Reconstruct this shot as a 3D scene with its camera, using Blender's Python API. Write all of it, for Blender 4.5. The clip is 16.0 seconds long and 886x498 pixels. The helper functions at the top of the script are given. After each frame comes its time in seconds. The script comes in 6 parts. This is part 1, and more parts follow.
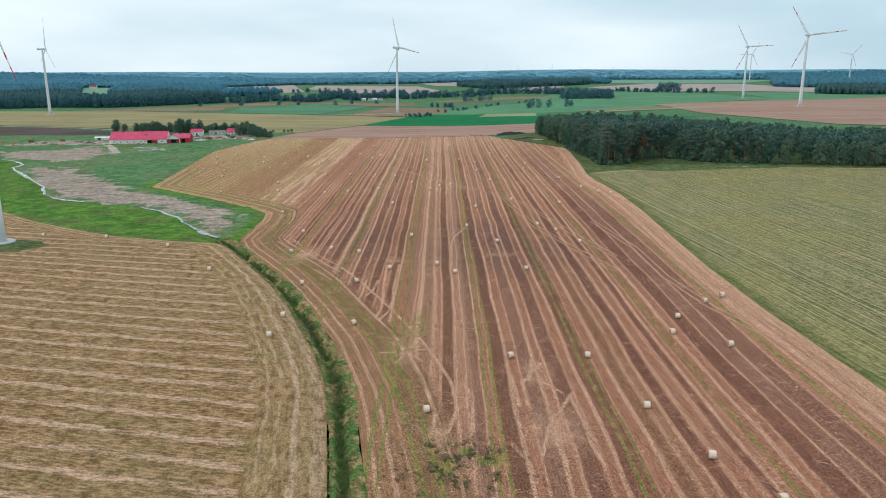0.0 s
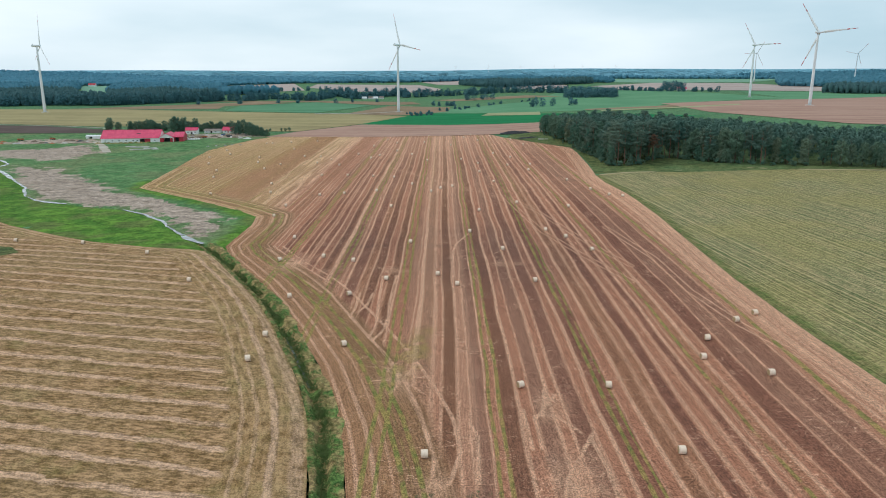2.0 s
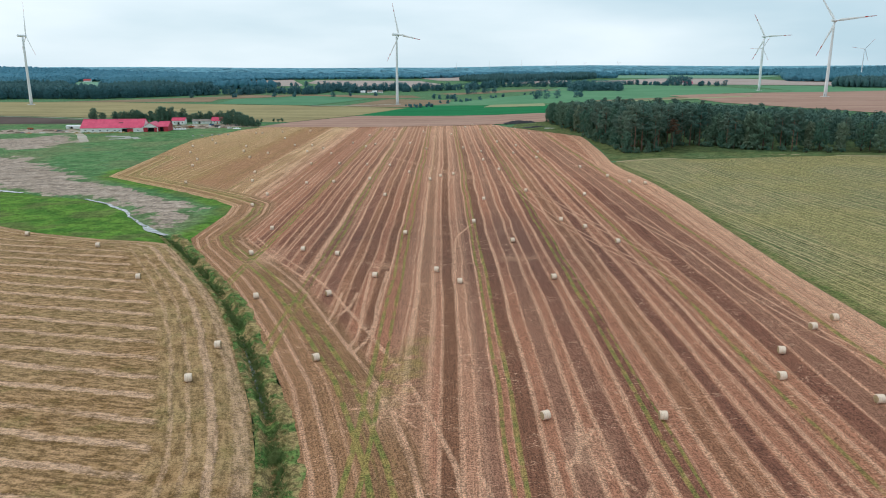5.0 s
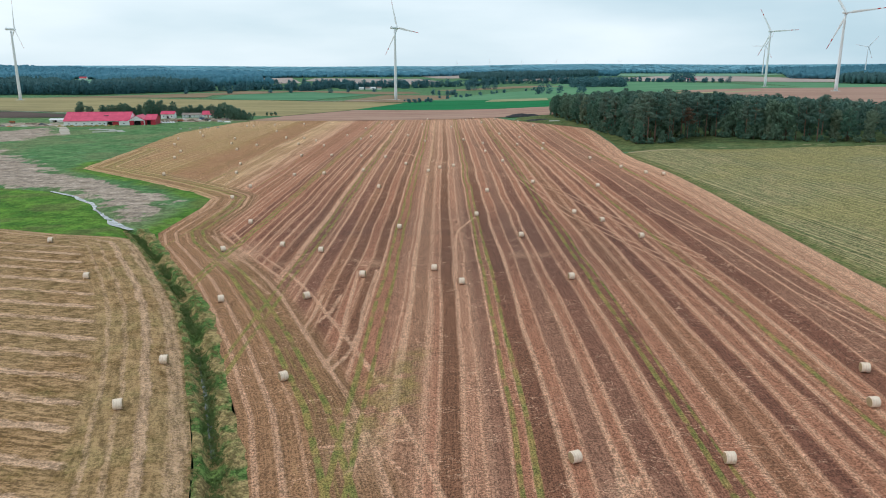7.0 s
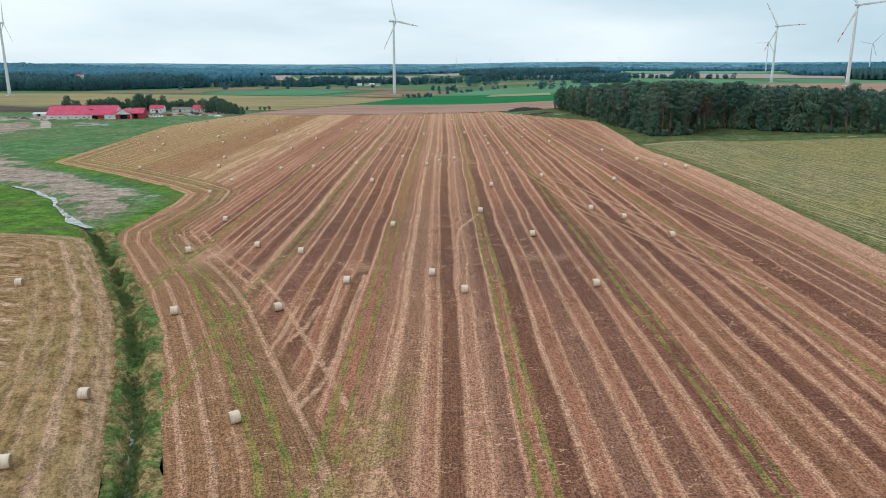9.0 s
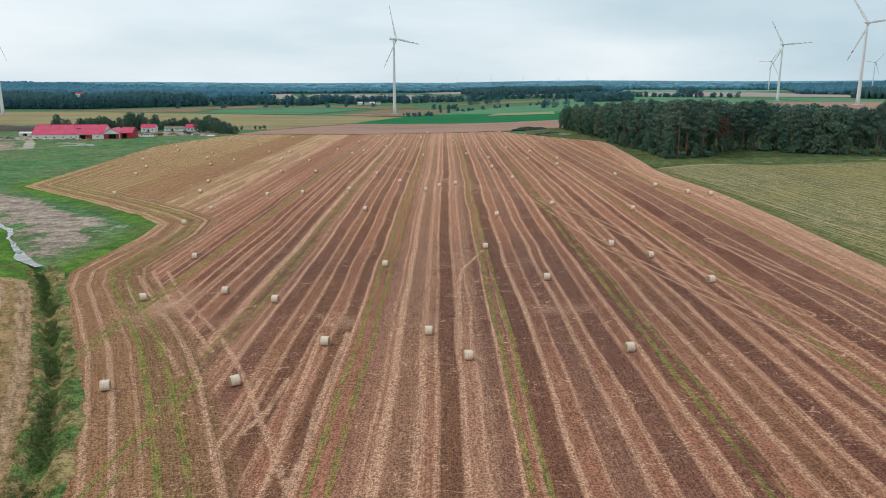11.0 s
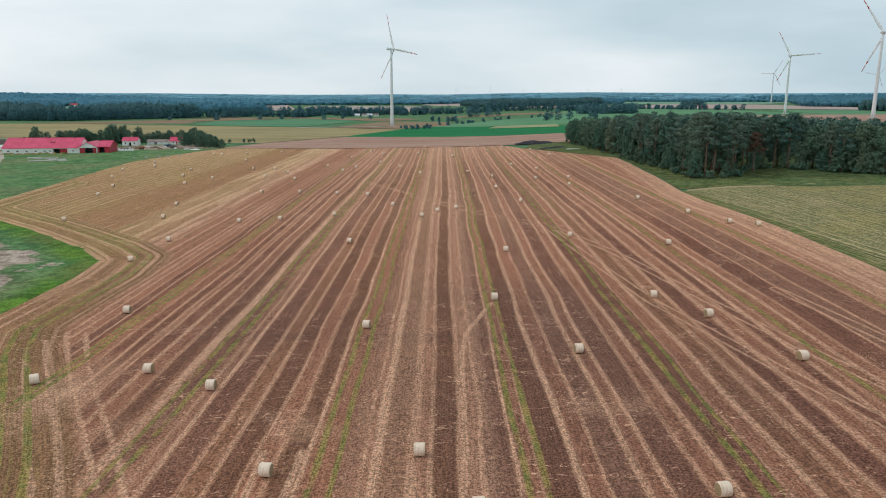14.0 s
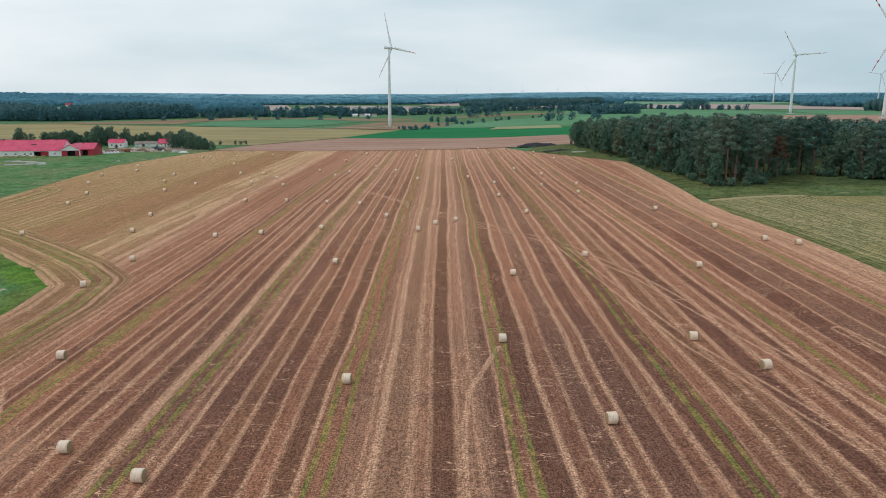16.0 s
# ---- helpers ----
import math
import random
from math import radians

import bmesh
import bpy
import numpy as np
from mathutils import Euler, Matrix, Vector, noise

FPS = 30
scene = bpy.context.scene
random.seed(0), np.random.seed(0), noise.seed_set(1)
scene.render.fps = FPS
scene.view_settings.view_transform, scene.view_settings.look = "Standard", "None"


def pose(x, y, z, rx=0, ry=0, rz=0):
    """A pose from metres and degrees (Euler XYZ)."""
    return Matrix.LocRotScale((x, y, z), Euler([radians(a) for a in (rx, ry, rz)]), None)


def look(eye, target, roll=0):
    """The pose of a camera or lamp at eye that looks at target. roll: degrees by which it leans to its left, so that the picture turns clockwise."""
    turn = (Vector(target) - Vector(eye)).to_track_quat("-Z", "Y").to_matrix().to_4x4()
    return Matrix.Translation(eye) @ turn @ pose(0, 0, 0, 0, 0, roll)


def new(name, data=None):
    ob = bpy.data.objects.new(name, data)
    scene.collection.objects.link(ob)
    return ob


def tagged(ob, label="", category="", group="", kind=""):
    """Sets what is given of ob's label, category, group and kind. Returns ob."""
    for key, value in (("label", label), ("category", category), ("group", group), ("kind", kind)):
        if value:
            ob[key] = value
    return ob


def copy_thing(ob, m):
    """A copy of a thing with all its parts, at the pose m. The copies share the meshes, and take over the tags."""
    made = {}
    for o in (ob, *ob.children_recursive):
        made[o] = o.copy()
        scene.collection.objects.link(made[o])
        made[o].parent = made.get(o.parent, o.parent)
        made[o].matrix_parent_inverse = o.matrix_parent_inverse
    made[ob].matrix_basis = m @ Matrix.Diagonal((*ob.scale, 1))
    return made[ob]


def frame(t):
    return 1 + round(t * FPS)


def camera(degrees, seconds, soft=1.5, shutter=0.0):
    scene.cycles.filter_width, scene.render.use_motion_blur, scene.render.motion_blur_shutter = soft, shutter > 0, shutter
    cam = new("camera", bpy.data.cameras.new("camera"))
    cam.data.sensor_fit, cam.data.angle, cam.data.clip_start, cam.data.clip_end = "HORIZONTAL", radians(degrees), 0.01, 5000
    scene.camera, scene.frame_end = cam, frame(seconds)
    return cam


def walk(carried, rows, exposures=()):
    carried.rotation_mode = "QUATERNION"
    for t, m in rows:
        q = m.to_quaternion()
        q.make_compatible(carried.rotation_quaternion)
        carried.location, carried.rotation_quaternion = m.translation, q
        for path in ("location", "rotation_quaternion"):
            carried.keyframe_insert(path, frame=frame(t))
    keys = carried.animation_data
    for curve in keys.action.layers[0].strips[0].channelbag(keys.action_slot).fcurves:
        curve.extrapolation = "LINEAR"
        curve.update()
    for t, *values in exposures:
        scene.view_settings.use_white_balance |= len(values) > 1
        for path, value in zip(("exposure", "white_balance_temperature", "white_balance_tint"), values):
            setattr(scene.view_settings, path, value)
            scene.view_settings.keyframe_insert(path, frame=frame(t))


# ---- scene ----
cam = camera(62.9, 16.0, soft=1.0)
PATH = [
    (0, (-1.043, 15.171, 66.606), (-1.038, 17.111, 66.121), 0.0),
    (0.5, (-1.045, 20.445, 66.803), (-1.041, 22.385, 66.315), 0.0),
    (1, (-0.987, 25.765, 66.635), (-0.983, 27.705, 66.147), 0.1),
    (1.5, (-0.934, 31.061, 65.896), (-0.931, 33.001, 65.41), 0.0),
    (2, (-0.917, 36.339, 64.642), (-0.916, 38.278, 64.155), 0.1),
    (2.5, (-0.991, 41.806, 63.089), (-0.989, 43.745, 62.6), 0.1),
    (3, (-0.925, 47.591, 61.149), (-0.924, 49.531, 60.659), 0.1),
    (3.5, (-0.673, 53.499, 59.161), (-0.674, 55.439, 58.672), 0.1),
    (4, (-0.717, 59.645, 57.433), (-0.718, 61.584, 56.942), 0.1),
    (6.5, (-0.544, 91.884, 47.411), (-0.544, 93.824, 46.921), 0.1),
    (7, (-0.488, 98.152, 45.791), (-0.488, 100.091, 45.3), 0.1),
    (7.5, (-0.432, 104.484, 44.024), (-0.432, 106.423, 43.534), 0.0),
    (8, (-0.478, 110.822, 42.469), (-0.479, 112.76, 41.977), 0.0),
    (8.5, (-0.377, 116.716, 40.896), (-0.379, 118.655, 40.406), 0.1),
    (9, (-0.395, 123.045, 39.986), (-0.395, 124.983, 39.492), 0.1),
    (9.5, (-0.091, 129.036, 39.576), (-0.095, 130.974, 39.084), 0.0),
    (12, (-0.05, 160.571, 39.397), (-0.052, 162.526, 38.978), 0.2),
    (12.5, (-0.072, 166.601, 39.218), (-0.073, 168.557, 38.801), 0.2),
    (13, (0.037, 172.762, 39.15), (0.035, 174.717, 38.732), 0.2),
    (13.5, (0.016, 178.779, 39.097), (0.015, 180.735, 38.68), 0.2),
    (14, (0.039, 184.925, 38.963), (0.038, 186.881, 38.547), 0.2),
    (14.5, (0.194, 190.879, 39.082), (0.193, 192.835, 38.665), 0.2),
    (15, (0.021, 197.127, 38.991), (0.022, 199.083, 38.574), 0.3),
    (15.5, (-0.063, 202.952, 39.04), (-0.06, 204.908, 38.623), 0.4),
    (16, (0.229, 208.412, 39.372), (0.23, 210.368, 38.955), 0.2),
]
EXPOSURES = [(0.0, 0.03, 6380, 10), (4.0, 0.03, 6400, 10), (9.4, 0.04, 6500, 11), (12.0, -0.12, 6700, 13), (16.0, -0.13, 6720, 13)]
walk(cam, [(t, look(eye, target, roll)) for t, eye, target, roll in PATH], EXPOSURES)

# ---- world, sun, exposure ----
world = bpy.data.worlds.new("overcast_sky")
scene.world = world
world.use_nodes = True
wt = world.node_tree
wt.nodes.clear()


def wnode(kind, data="", blend=""):
    n = wt.nodes.new(kind)
    if data:
        n.data_type = data
    if blend:
        n.blend_type = blend
    return n


SUN_ELEV, SUN_AZ = radians(48), radians(-70)
w_out = wnode("ShaderNodeOutputWorld")
w_bg = wnode("ShaderNodeBackground")
w_sky = wnode("ShaderNodeTexSky")
w_sky.sky_type, w_sky.sun_disc, w_sky.sun_elevation, w_sky.sun_rotation = "NISHITA", False, SUN_ELEV, SUN_AZ
w_gain = wnode("ShaderNodeMix", "RGBA", "MULTIPLY")
w_gain.inputs["Factor"].default_value = 1.0
w_gain.inputs[7].default_value = (0.1, 0.1, 0.1, 1)
w_tc = wnode("ShaderNodeTexCoord")
w_map = wnode("ShaderNodeMapping")
w_map.inputs["Scale"].default_value = (1.0, 1.0, 4.5)
w_map.inputs["Location"].default_value = (0.35, 0.2, 0.1)
w_noise = wnode("ShaderNodeTexNoise")
w_noise.inputs["Scale"].default_value = 2.1
w_noise.inputs["Detail"].default_value = 6.0
w_noise.inputs["Roughness"].default_value = 0.45
w_ramp = wnode("ShaderNodeValToRGB")
w_ramp.color_ramp.elements[0].position = 0.22
w_ramp.color_ramp.elements[0].color = (0.47, 0.665, 0.77, 1)
w_ramp.color_ramp.elements[1].position = 0.62
w_ramp.color_ramp.elements[1].color = (0.88, 0.995, 1.055, 1)
# the cloud deck is thinner and brighter towards the sun
w_dot = wnode("ShaderNodeVectorMath")
w_dot.operation = "DOT_PRODUCT"
w_dot.inputs[1].default_value = (-0.22, 0.0, 0.0)
w_sum = wnode("ShaderNodeMath")
w_sum.operation = "ADD"
w_mix = wnode("ShaderNodeMix", "RGBA")
w_mix.inputs["Factor"].default_value = 0.93
w_bg.inputs["Strength"].default_value = 1.0
wt.links.new(w_sky.outputs[0], w_gain.inputs[6])
wt.links.new(w_tc.outputs["Generated"], w_map.inputs[0])
wt.links.new(w_map.outputs[0], w_noise.inputs["Vector"])
wt.links.new(w_tc.outputs["Generated"], w_dot.inputs[0])
wt.links.new(w_dot.outputs["Value"], w_sum.inputs[0])
wt.links.new(w_noise.outputs[0], w_sum.inputs[1])
wt.links.new(w_sum.outputs[0], w_ramp.inputs[0])
wt.links.new(w_gain.outputs[2], w_mix.inputs[6])
wt.links.new(w_ramp.outputs[0], w_mix.inputs[7])
wt.links.new(w_mix.outputs[2], w_bg.inputs[0])
wt.links.new(w_bg.outputs[0], w_out.inputs[0])

sun_data = bpy.data.lights.new("sun", "SUN")
sun_data.energy, sun_data.angle, sun_data.color = 0.7, radians(20), (1.0, 0.96, 0.9)
sun = new("sun", sun_data)
sun.matrix_basis = look((-300 * math.cos(SUN_ELEV), 100, 300), (0, 100 - 40, 0))


# ---- materials ----
class Nodes:
    """A node material under construction."""

    def __init__(self, name, rough=0.9):
        self.mat = bpy.data.materials.new(name)
        self.mat.use_nodes = True
        self.t = self.mat.node_tree
        self.t.nodes.clear()
        self.out = self.t.nodes.new("ShaderNodeOutputMaterial")
        self.b = self.t.nodes.new("ShaderNodeBsdfPrincipled")
        self.b.inputs["Roughness"].default_value = rough
        self.b.inputs["Specular IOR Level"].default_value = 0.25 if rough < 0.9 else 0.06
        self.t.links.new(self.b.outputs[0], self.out.inputs[0])
        self.geo = self.t.nodes.new("ShaderNodeNewGeometry")
        self.tc = self.t.nodes.new("ShaderNodeTexCoord")

    def put(self, where, value):
        if isinstance(value, (int, float)):
            where.default_value = value
        elif isinstance(value, tuple):
            where.default_value = value if len(value) == 4 or where.type == "VECTOR" else (*value, 1)
        else:
            self.t.links.new(value, where)

    def noise(self, scale, detail=3, rough=0.55, stretch=None, world=True, vec=None, distort=0.0):
        v = vec if vec is not None else (self.geo.outputs["Position"] if world else self.tc.outputs["Object"])
        if stretch is not None:
            m = self.t.nodes.new("ShaderNodeMapping")
            m.inputs["Scale"].default_value = stretch
            self.t.links.new(v, m.inputs[0])
            v = m.outputs[0]
        n = self.t.nodes.new("ShaderNodeTexNoise")
        n.inputs["Scale"].default_value, n.inputs["Detail"].default_value, n.inputs["Roughness"].default_value = scale, detail, rough
        n.inputs["Distortion"].default_value = distort
        self.t.links.new(v, n.inputs["Vector"])
        return n.outputs[0]

    def line(self, w, scale, detail=2, rough=0.5):
        n = self.t.nodes.new("ShaderNodeTexNoise")
        n.noise_dimensions = "1D"
        n.inputs["Scale"].default_value, n.inputs["Detail"].default_value, n.inputs["Roughness"].default_value = scale, detail, rough
        self.put(n.inputs["W"], w)
        return n.outputs[0]

    def math(self, op, a, b=0.0, c=None):
        n = self.t.nodes.new("ShaderNodeMath")
        n.operation = op
        self.put(n.inputs[0], a)
        self.put(n.inputs[1], b)
        if c is not None:
            self.put(n.inputs[2], c)
        return n.outputs[0]

    def span(self, value, lo, hi, to_lo=0.0, to_hi=1.0):
        n = self.t.nodes.new("ShaderNodeMapRange")
        n.interpolation_type = "SMOOTHSTEP"
        self.put(n.inputs[0], value)
        for i, v in enumerate((lo, hi, to_lo, to_hi)):
            n.inputs[1 + i].default_value = v
        return n.outputs[0]

    def mix(self, f, a, b, blend="MIX"):
        n = self.t.nodes.new("ShaderNodeMix")
        n.data_type, n.blend_type = "RGBA", blend
        self.put(n.inputs[0], f)
        self.put(n.inputs[6], a)
        self.put(n.inputs[7], b)
        return n.outputs[2]

    def vec(self, x, y, z=0.0):
        n = self.t.nodes.new("ShaderNodeCombineXYZ")
        for i, v in enumerate((x, y, z)):
            self.put(n.inputs[i], v)
        return n.outputs[0]

    def ridges(self, w, items):
        """The strongest of several soft lines at given places along w."""
        best = None
        for c, half, amp in items:
            v = self.span(self.math("ABSOLUTE", self.math("SUBTRACT", w, c)), half * 0.4, half * 1.2, amp, 0.0)
            best = v if best is None else self.math("MAXIMUM", best, v)
        return best

    def grain(self, colour, lo=0.62, hi=1.42, sizes=(1.6, 4.2), lines=None, broad=0.22, share=0.34):
        """Coarse speckle of lit and dark bits, at three sizes."""
        a, b, k = self.noise(sizes[0], 3, 0.6), self.noise(sizes[1], 2, 0.6), self.noise(sizes[0] * 0.4, 2, 0.5)
        g = self.math("ADD", self.math("MULTIPLY", self.span(a, 0.40, 0.60), 0.40), self.math("MULTIPLY", self.span(b, 0.42, 0.58), 0.38))
        g = self.math("ADD", self.math("MULTIPLY", g, (1 - broad) / 0.78), self.math("MULTIPLY", self.span(k, 0.40, 0.60), broad))
        if lines is not None:
            g = self.math("ADD", self.math("MULTIPLY", g, 1 - share), self.math("MULTIPLY", self.span(lines, 0.42, 0.58), share))
        return self.mix(1.0, colour, self.span(g, 0.14, 0.86, lo, hi), "MULTIPLY")

    def north(self):
        n = self.t.nodes.new("ShaderNodeSeparateXYZ")
        self.t.links.new(self.geo.outputs["Position"], n.inputs[0])
        return n.outputs[1]

    def attr(self, name):
        n = self.t.nodes.new("ShaderNodeAttribute")
        n.attribute_name = name
        return n.outputs["Fac"]

    def rand(self):
        return self.t.nodes.new("ShaderNodeObjectInfo").outputs["Random"]

    def island(self):
        return self.geo.outputs["Random Per Island"]

    def bump(self, height, strength=0.5, distance=0.1):
        n = self.t.nodes.new("ShaderNodeBump")
        n.inputs["Strength"].default_value, n.inputs["Distance"].default_value = strength, distance
        self.put(n.inputs["Height"], height)
        self.t.links.new(n.outputs[0], self.b.inputs["Normal"])

    def done(self, colour, rough=None):
        self.put(self.b.inputs["Base Color"], colour)
        if rough is not None:
            self.put(self.b.inputs["Roughness"], rough)
        return self.mat


def plain(name, c1, c2, big=0.15, small=2.0, rough=0.8, bump=0.3, world=True, metal=0.0, dist=0.05):
    """Two tones mixed at two scales, with fine relief."""
    n = Nodes(name, rough)
    a, b = n.noise(big, 4, world=world), n.noise(small, 3, world=world)
    f = n.math("ADD", n.math("MULTIPLY", a, 0.6), n.math("MULTIPLY", b, 0.4))
    n.bump(b, bump, dist)
    n.b.inputs["Metallic"].default_value = metal
    return n.done(n.mix(n.span(f, 0.34, 0.66), c1, c2))


def leafy(name, c1, c2, c3):
    """Foliage: its tone changes from spray to spray, from limb to limb and from tree to tree."""
    n = Nodes(name, 0.7)
    limb = n.span(n.noise(0.38, 2, 0.5), 0.34, 0.66)
    c = n.mix(n.math("ADD", n.math("MULTIPLY", n.island(), 0.3), n.math("MULTIPLY", limb, 0.7)), c1, c2)
    c = n.mix(n.math("MULTIPLY", n.rand(), 0.85), c, c3)
    n.b.inputs["Specular IOR Level"].default_value = 0.05
    return n.done(c)


SOIL, SOIL_DARK = (0.375, 0.163, 0.098), (0.190, 0.080, 0.053)
STRAW, STRAW_PALE = (0.60, 0.325, 0.200), (0.74, 0.45, 0.298)
WEED, WEED_DULL = (0.160, 0.195, 0.048), (0.31, 0.235, 0.075)


def stubble_material():
    n = Nodes("stubble_soil", 0.95)
    mid, fine, clods = n.noise(0.35, 4, 0.6), n.noise(4.5, 3, 0.65), n.noise(11.0, 2, 0.65)
    patch = n.noise(0.09, 3, 0.55, stretch=(2.4, 0.6, 1.0))
    grit = n.math("ADD", n.math("MULTIPLY", fine, 0.5), n.math("MULTIPLY", clods, 0.5))
    darkening, tone = n.attr("darkening"), n.attr("tone")
    d_left, d_right, north = n.attr("edge_left"), n.attr("edge_right"), n.north()
    wob = n.math("MULTIPLY", n.math("SUBTRACT", n.noise(0.05, 2), 0.5), 3.0)
    head_left = n.span(n.math("ADD", d_left, n.math("MULTIPLY", wob, 0.7)), 15.5, 19.0, 1.0, 0.0)
    head_right = n.span(n.math("ADD", d_right, n.math("MULTIPLY", wob, 0.4)), 8.0, 9.5, 1.0, 0.0)
    inner = n.math("SUBTRACT", 1.0, head_left)
    rows = n.noise(1.0, 2, 0.6, stretch=(6.5, 0.16, 1.0))
    rows_h = n.noise(1.0, 2, 0.6, vec=n.vec(n.math("MULTIPLY", d_left, 5.0), n.math("MULTIPLY", north, 0.10)))
    drill = n.math("ADD", n.math("MULTIPLY", rows, inner), n.math("MULTIPLY", rows_h, head_left))
    tone_h = n.span(n.line(d_left, 0.22, 1), 0.4, 0.6, 0.15, 0.85)
    tone = n.math("ADD", n.math("MULTIPLY", tone, inner), n.math("MULTIPLY", tone_h, head_left))
    tone = n.math("ADD", tone, n.math("ADD", n.math("MULTIPLY", n.math("SUBTRACT", patch, 0.5), 0.8), n.math("MULTIPLY", n.math("SUBTRACT", mid, 0.5), 0.45)))
    soil = n.mix(n.span(tone, -0.05, 1.0), SOIL_DARK, SOIL)
    # each passage of the machine left its own mix of soil and chaff
    infill = n.math("ADD", n.attr("infill"), n.math("MULTIPLY", n.math("SUBTRACT", n.noise(0.06, 3), 0.5), 0.3))
    soil = n.mix(n.math("MULTIPLY", n.span(infill, 0.10, 0.40, 0.35, 0.0), inner), soil, (0.225, 0.118, 0.058))
    soil = n.mix(n.math("MULTIPLY", n.span(infill, 0.70, 0.95, 0.0, 0.30), inner), soil, (0.46, 0.25, 0.16))
    soil = n.mix(n.math("MULTIPLY", darkening, 0.6), soil, (0.125, 0.062, 0.048))
    soil = n.mix(n.math("MULTIPLY", head_left, 0.55), soil, (0.265, 0.16, 0.074))
    # bands of cut straw along the rows, and along the edge on the headland
    far_head = n.span(north, 318.0, 345.0)
    lines_near = n.ridges(n.math("ADD", d_left, n.math("MULTIPLY", wob, 0.12)), ((1.8, 0.5, 0.7), (4.8, 0.55, 0.75), (7.7, 0.35, 0.4), (15.5, 0.4, 0.5), (17.6, 0.3, 0.3)))
    lines_far = n.span(n.line(d_left, 0.55, 2), 0.44, 0.62)
    wave_l = n.math("ADD", n.math("MULTIPLY", lines_near, n.math("SUBTRACT", 1.0, far_head)), n.math("MULTIPLY", lines_far, n.math("MULTIPLY", far_head, 0.8)))
    wave_r = n.span(n.line(d_right, 0.7, 2), 0.34, 0.58, 0.35, 1.0)
    straw = n.math("ADD", n.math("MULTIPLY", n.attr("straw"), inner), n.math("MULTIPLY", wave_l, head_left))
    straw = n.math("ADD", n.math("MULTIPLY", straw, n.math("SUBTRACT", 1.0, head_right)), n.math("MULTIPLY", wave_r, head_right))
    track = n.span(n.math("ABSOLUTE", n.math("SUBTRACT", n.attr("track"), 1.0)), 0.1, 0.45, 0.75, 0.0)
    trail = n.math("ADD", n.attr("trail"), n.math("MULTIPLY", n.math("SUBTRACT", mid, 0.5), 0.5))
    trail = n.math("MULTIPLY", n.span(trail, 0.22, 0.62, 1.0, 0.0), n.span(n.noise(0.12, 3), 0.34, 0.50, 0.6, 0.95))
    straw = n.math("MAXIMUM", n.math("MAXIMUM", straw, track), n.math("MAXIMUM", n.attr("scuff"), trail))
    amount = n.math("ADD", n.math("MULTIPLY", straw, n.span(grit, 0.36, 0.56, 0.62, 1.0)), n.span(grit, 0.50, 0.66, 0.0, 0.15))
    amount = n.math("MINIMUM", amount, 1.0)
    straw_c = n.mix(n.span(fine, 0.35, 0.68), STRAW, STRAW_PALE)
    olive = n.math("MULTIPLY", n.attr("olive"), n.span(mid, 0.2, 0.75, 0.5, 0.95))
    soil = n.mix(olive, soil, n.mix(n.span(fine, 0.35, 0.65), (0.25, 0.165, 0.058), (0.41, 0.28, 0.11)))
    straw_c = n.mix(olive, straw_c, n.mix(clods, (0.56, 0.375, 0.18), (0.70, 0.51, 0.28)))
    c = n.mix(n.math("MULTIPLY", amount, 0.9), soil, straw_c)
    # thin wisps of straw blown across the rows
    wisp = n.math("ABSOLUTE", n.math("SUBTRACT", n.noise(1.0, 3, 0.55, stretch=(0.09, 0.28, 1.0)), 0.5))
    wisp = n.math("MULTIPLY", n.span(wisp, 0.001, 0.0045, 0.75, 0.0), n.span(n.noise(0.05, 2), 0.42, 0.54))
    c = n.mix(wisp, c, STRAW_PALE)
    wisp = n.math("ABSOLUTE", n.math("SUBTRACT", n.noise(1.0, 2, 0.5, stretch=(0.5, 0.85, 1.0)), 0.5))
    wisp = n.math("MULTIPLY", n.span(wisp, 0.002, 0.014, 0.6, 0.0), n.span(n.noise(0.14, 2), 0.52, 0.64))
    c = n.mix(wisp, c, STRAW_PALE)
    # weeds: green lines along some rows and along the headland
    weed_h = n.math("MULTIPLY", n.ridges(n.math("ADD", d_left, n.math("MULTIPLY", wob, 0.12)), ((9.2, 0.7, 1.0), (10.6, 0.4, 0.55), (12.2, 0.7, 0.95), (13.4, 0.4, 0.45), (6.4, 0.6, 0.4))), head_left)
    weed = n.math("MULTIPLY", n.math("MAXIMUM", n.attr("weed"), weed_h), n.span(n.noise(0.22, 3), 0.32, 0.52, 0.55, 1.0))
    weed = n.span(n.math("ADD", n.math("MULTIPLY", weed, 0.62), n.math("ADD", n.math("MULTIPLY", mid, 0.45), n.math("MULTIPLY", fine, 0.35))), 0.62, 0.98)
    c = n.mix(n.math("MULTIPLY", weed, n.math("ADD", n.math("MULTIPLY", head_left, 0.06), 0.76)), c, n.mix(n.span(mid, 0.36, 0.62), WEED, WEED_DULL))
    c = n.grain(c, 0.45, 1.50, (3.2, 8.0), drill, 0.10, 0.17)
    n.bump(n.math("ADD", n.math("MULTIPLY", drill, 0.6), n.math("MULTIPLY", grit, n.math("ADD", amount, 0.6))), 0.8, 0.16)
    return n.done(c)


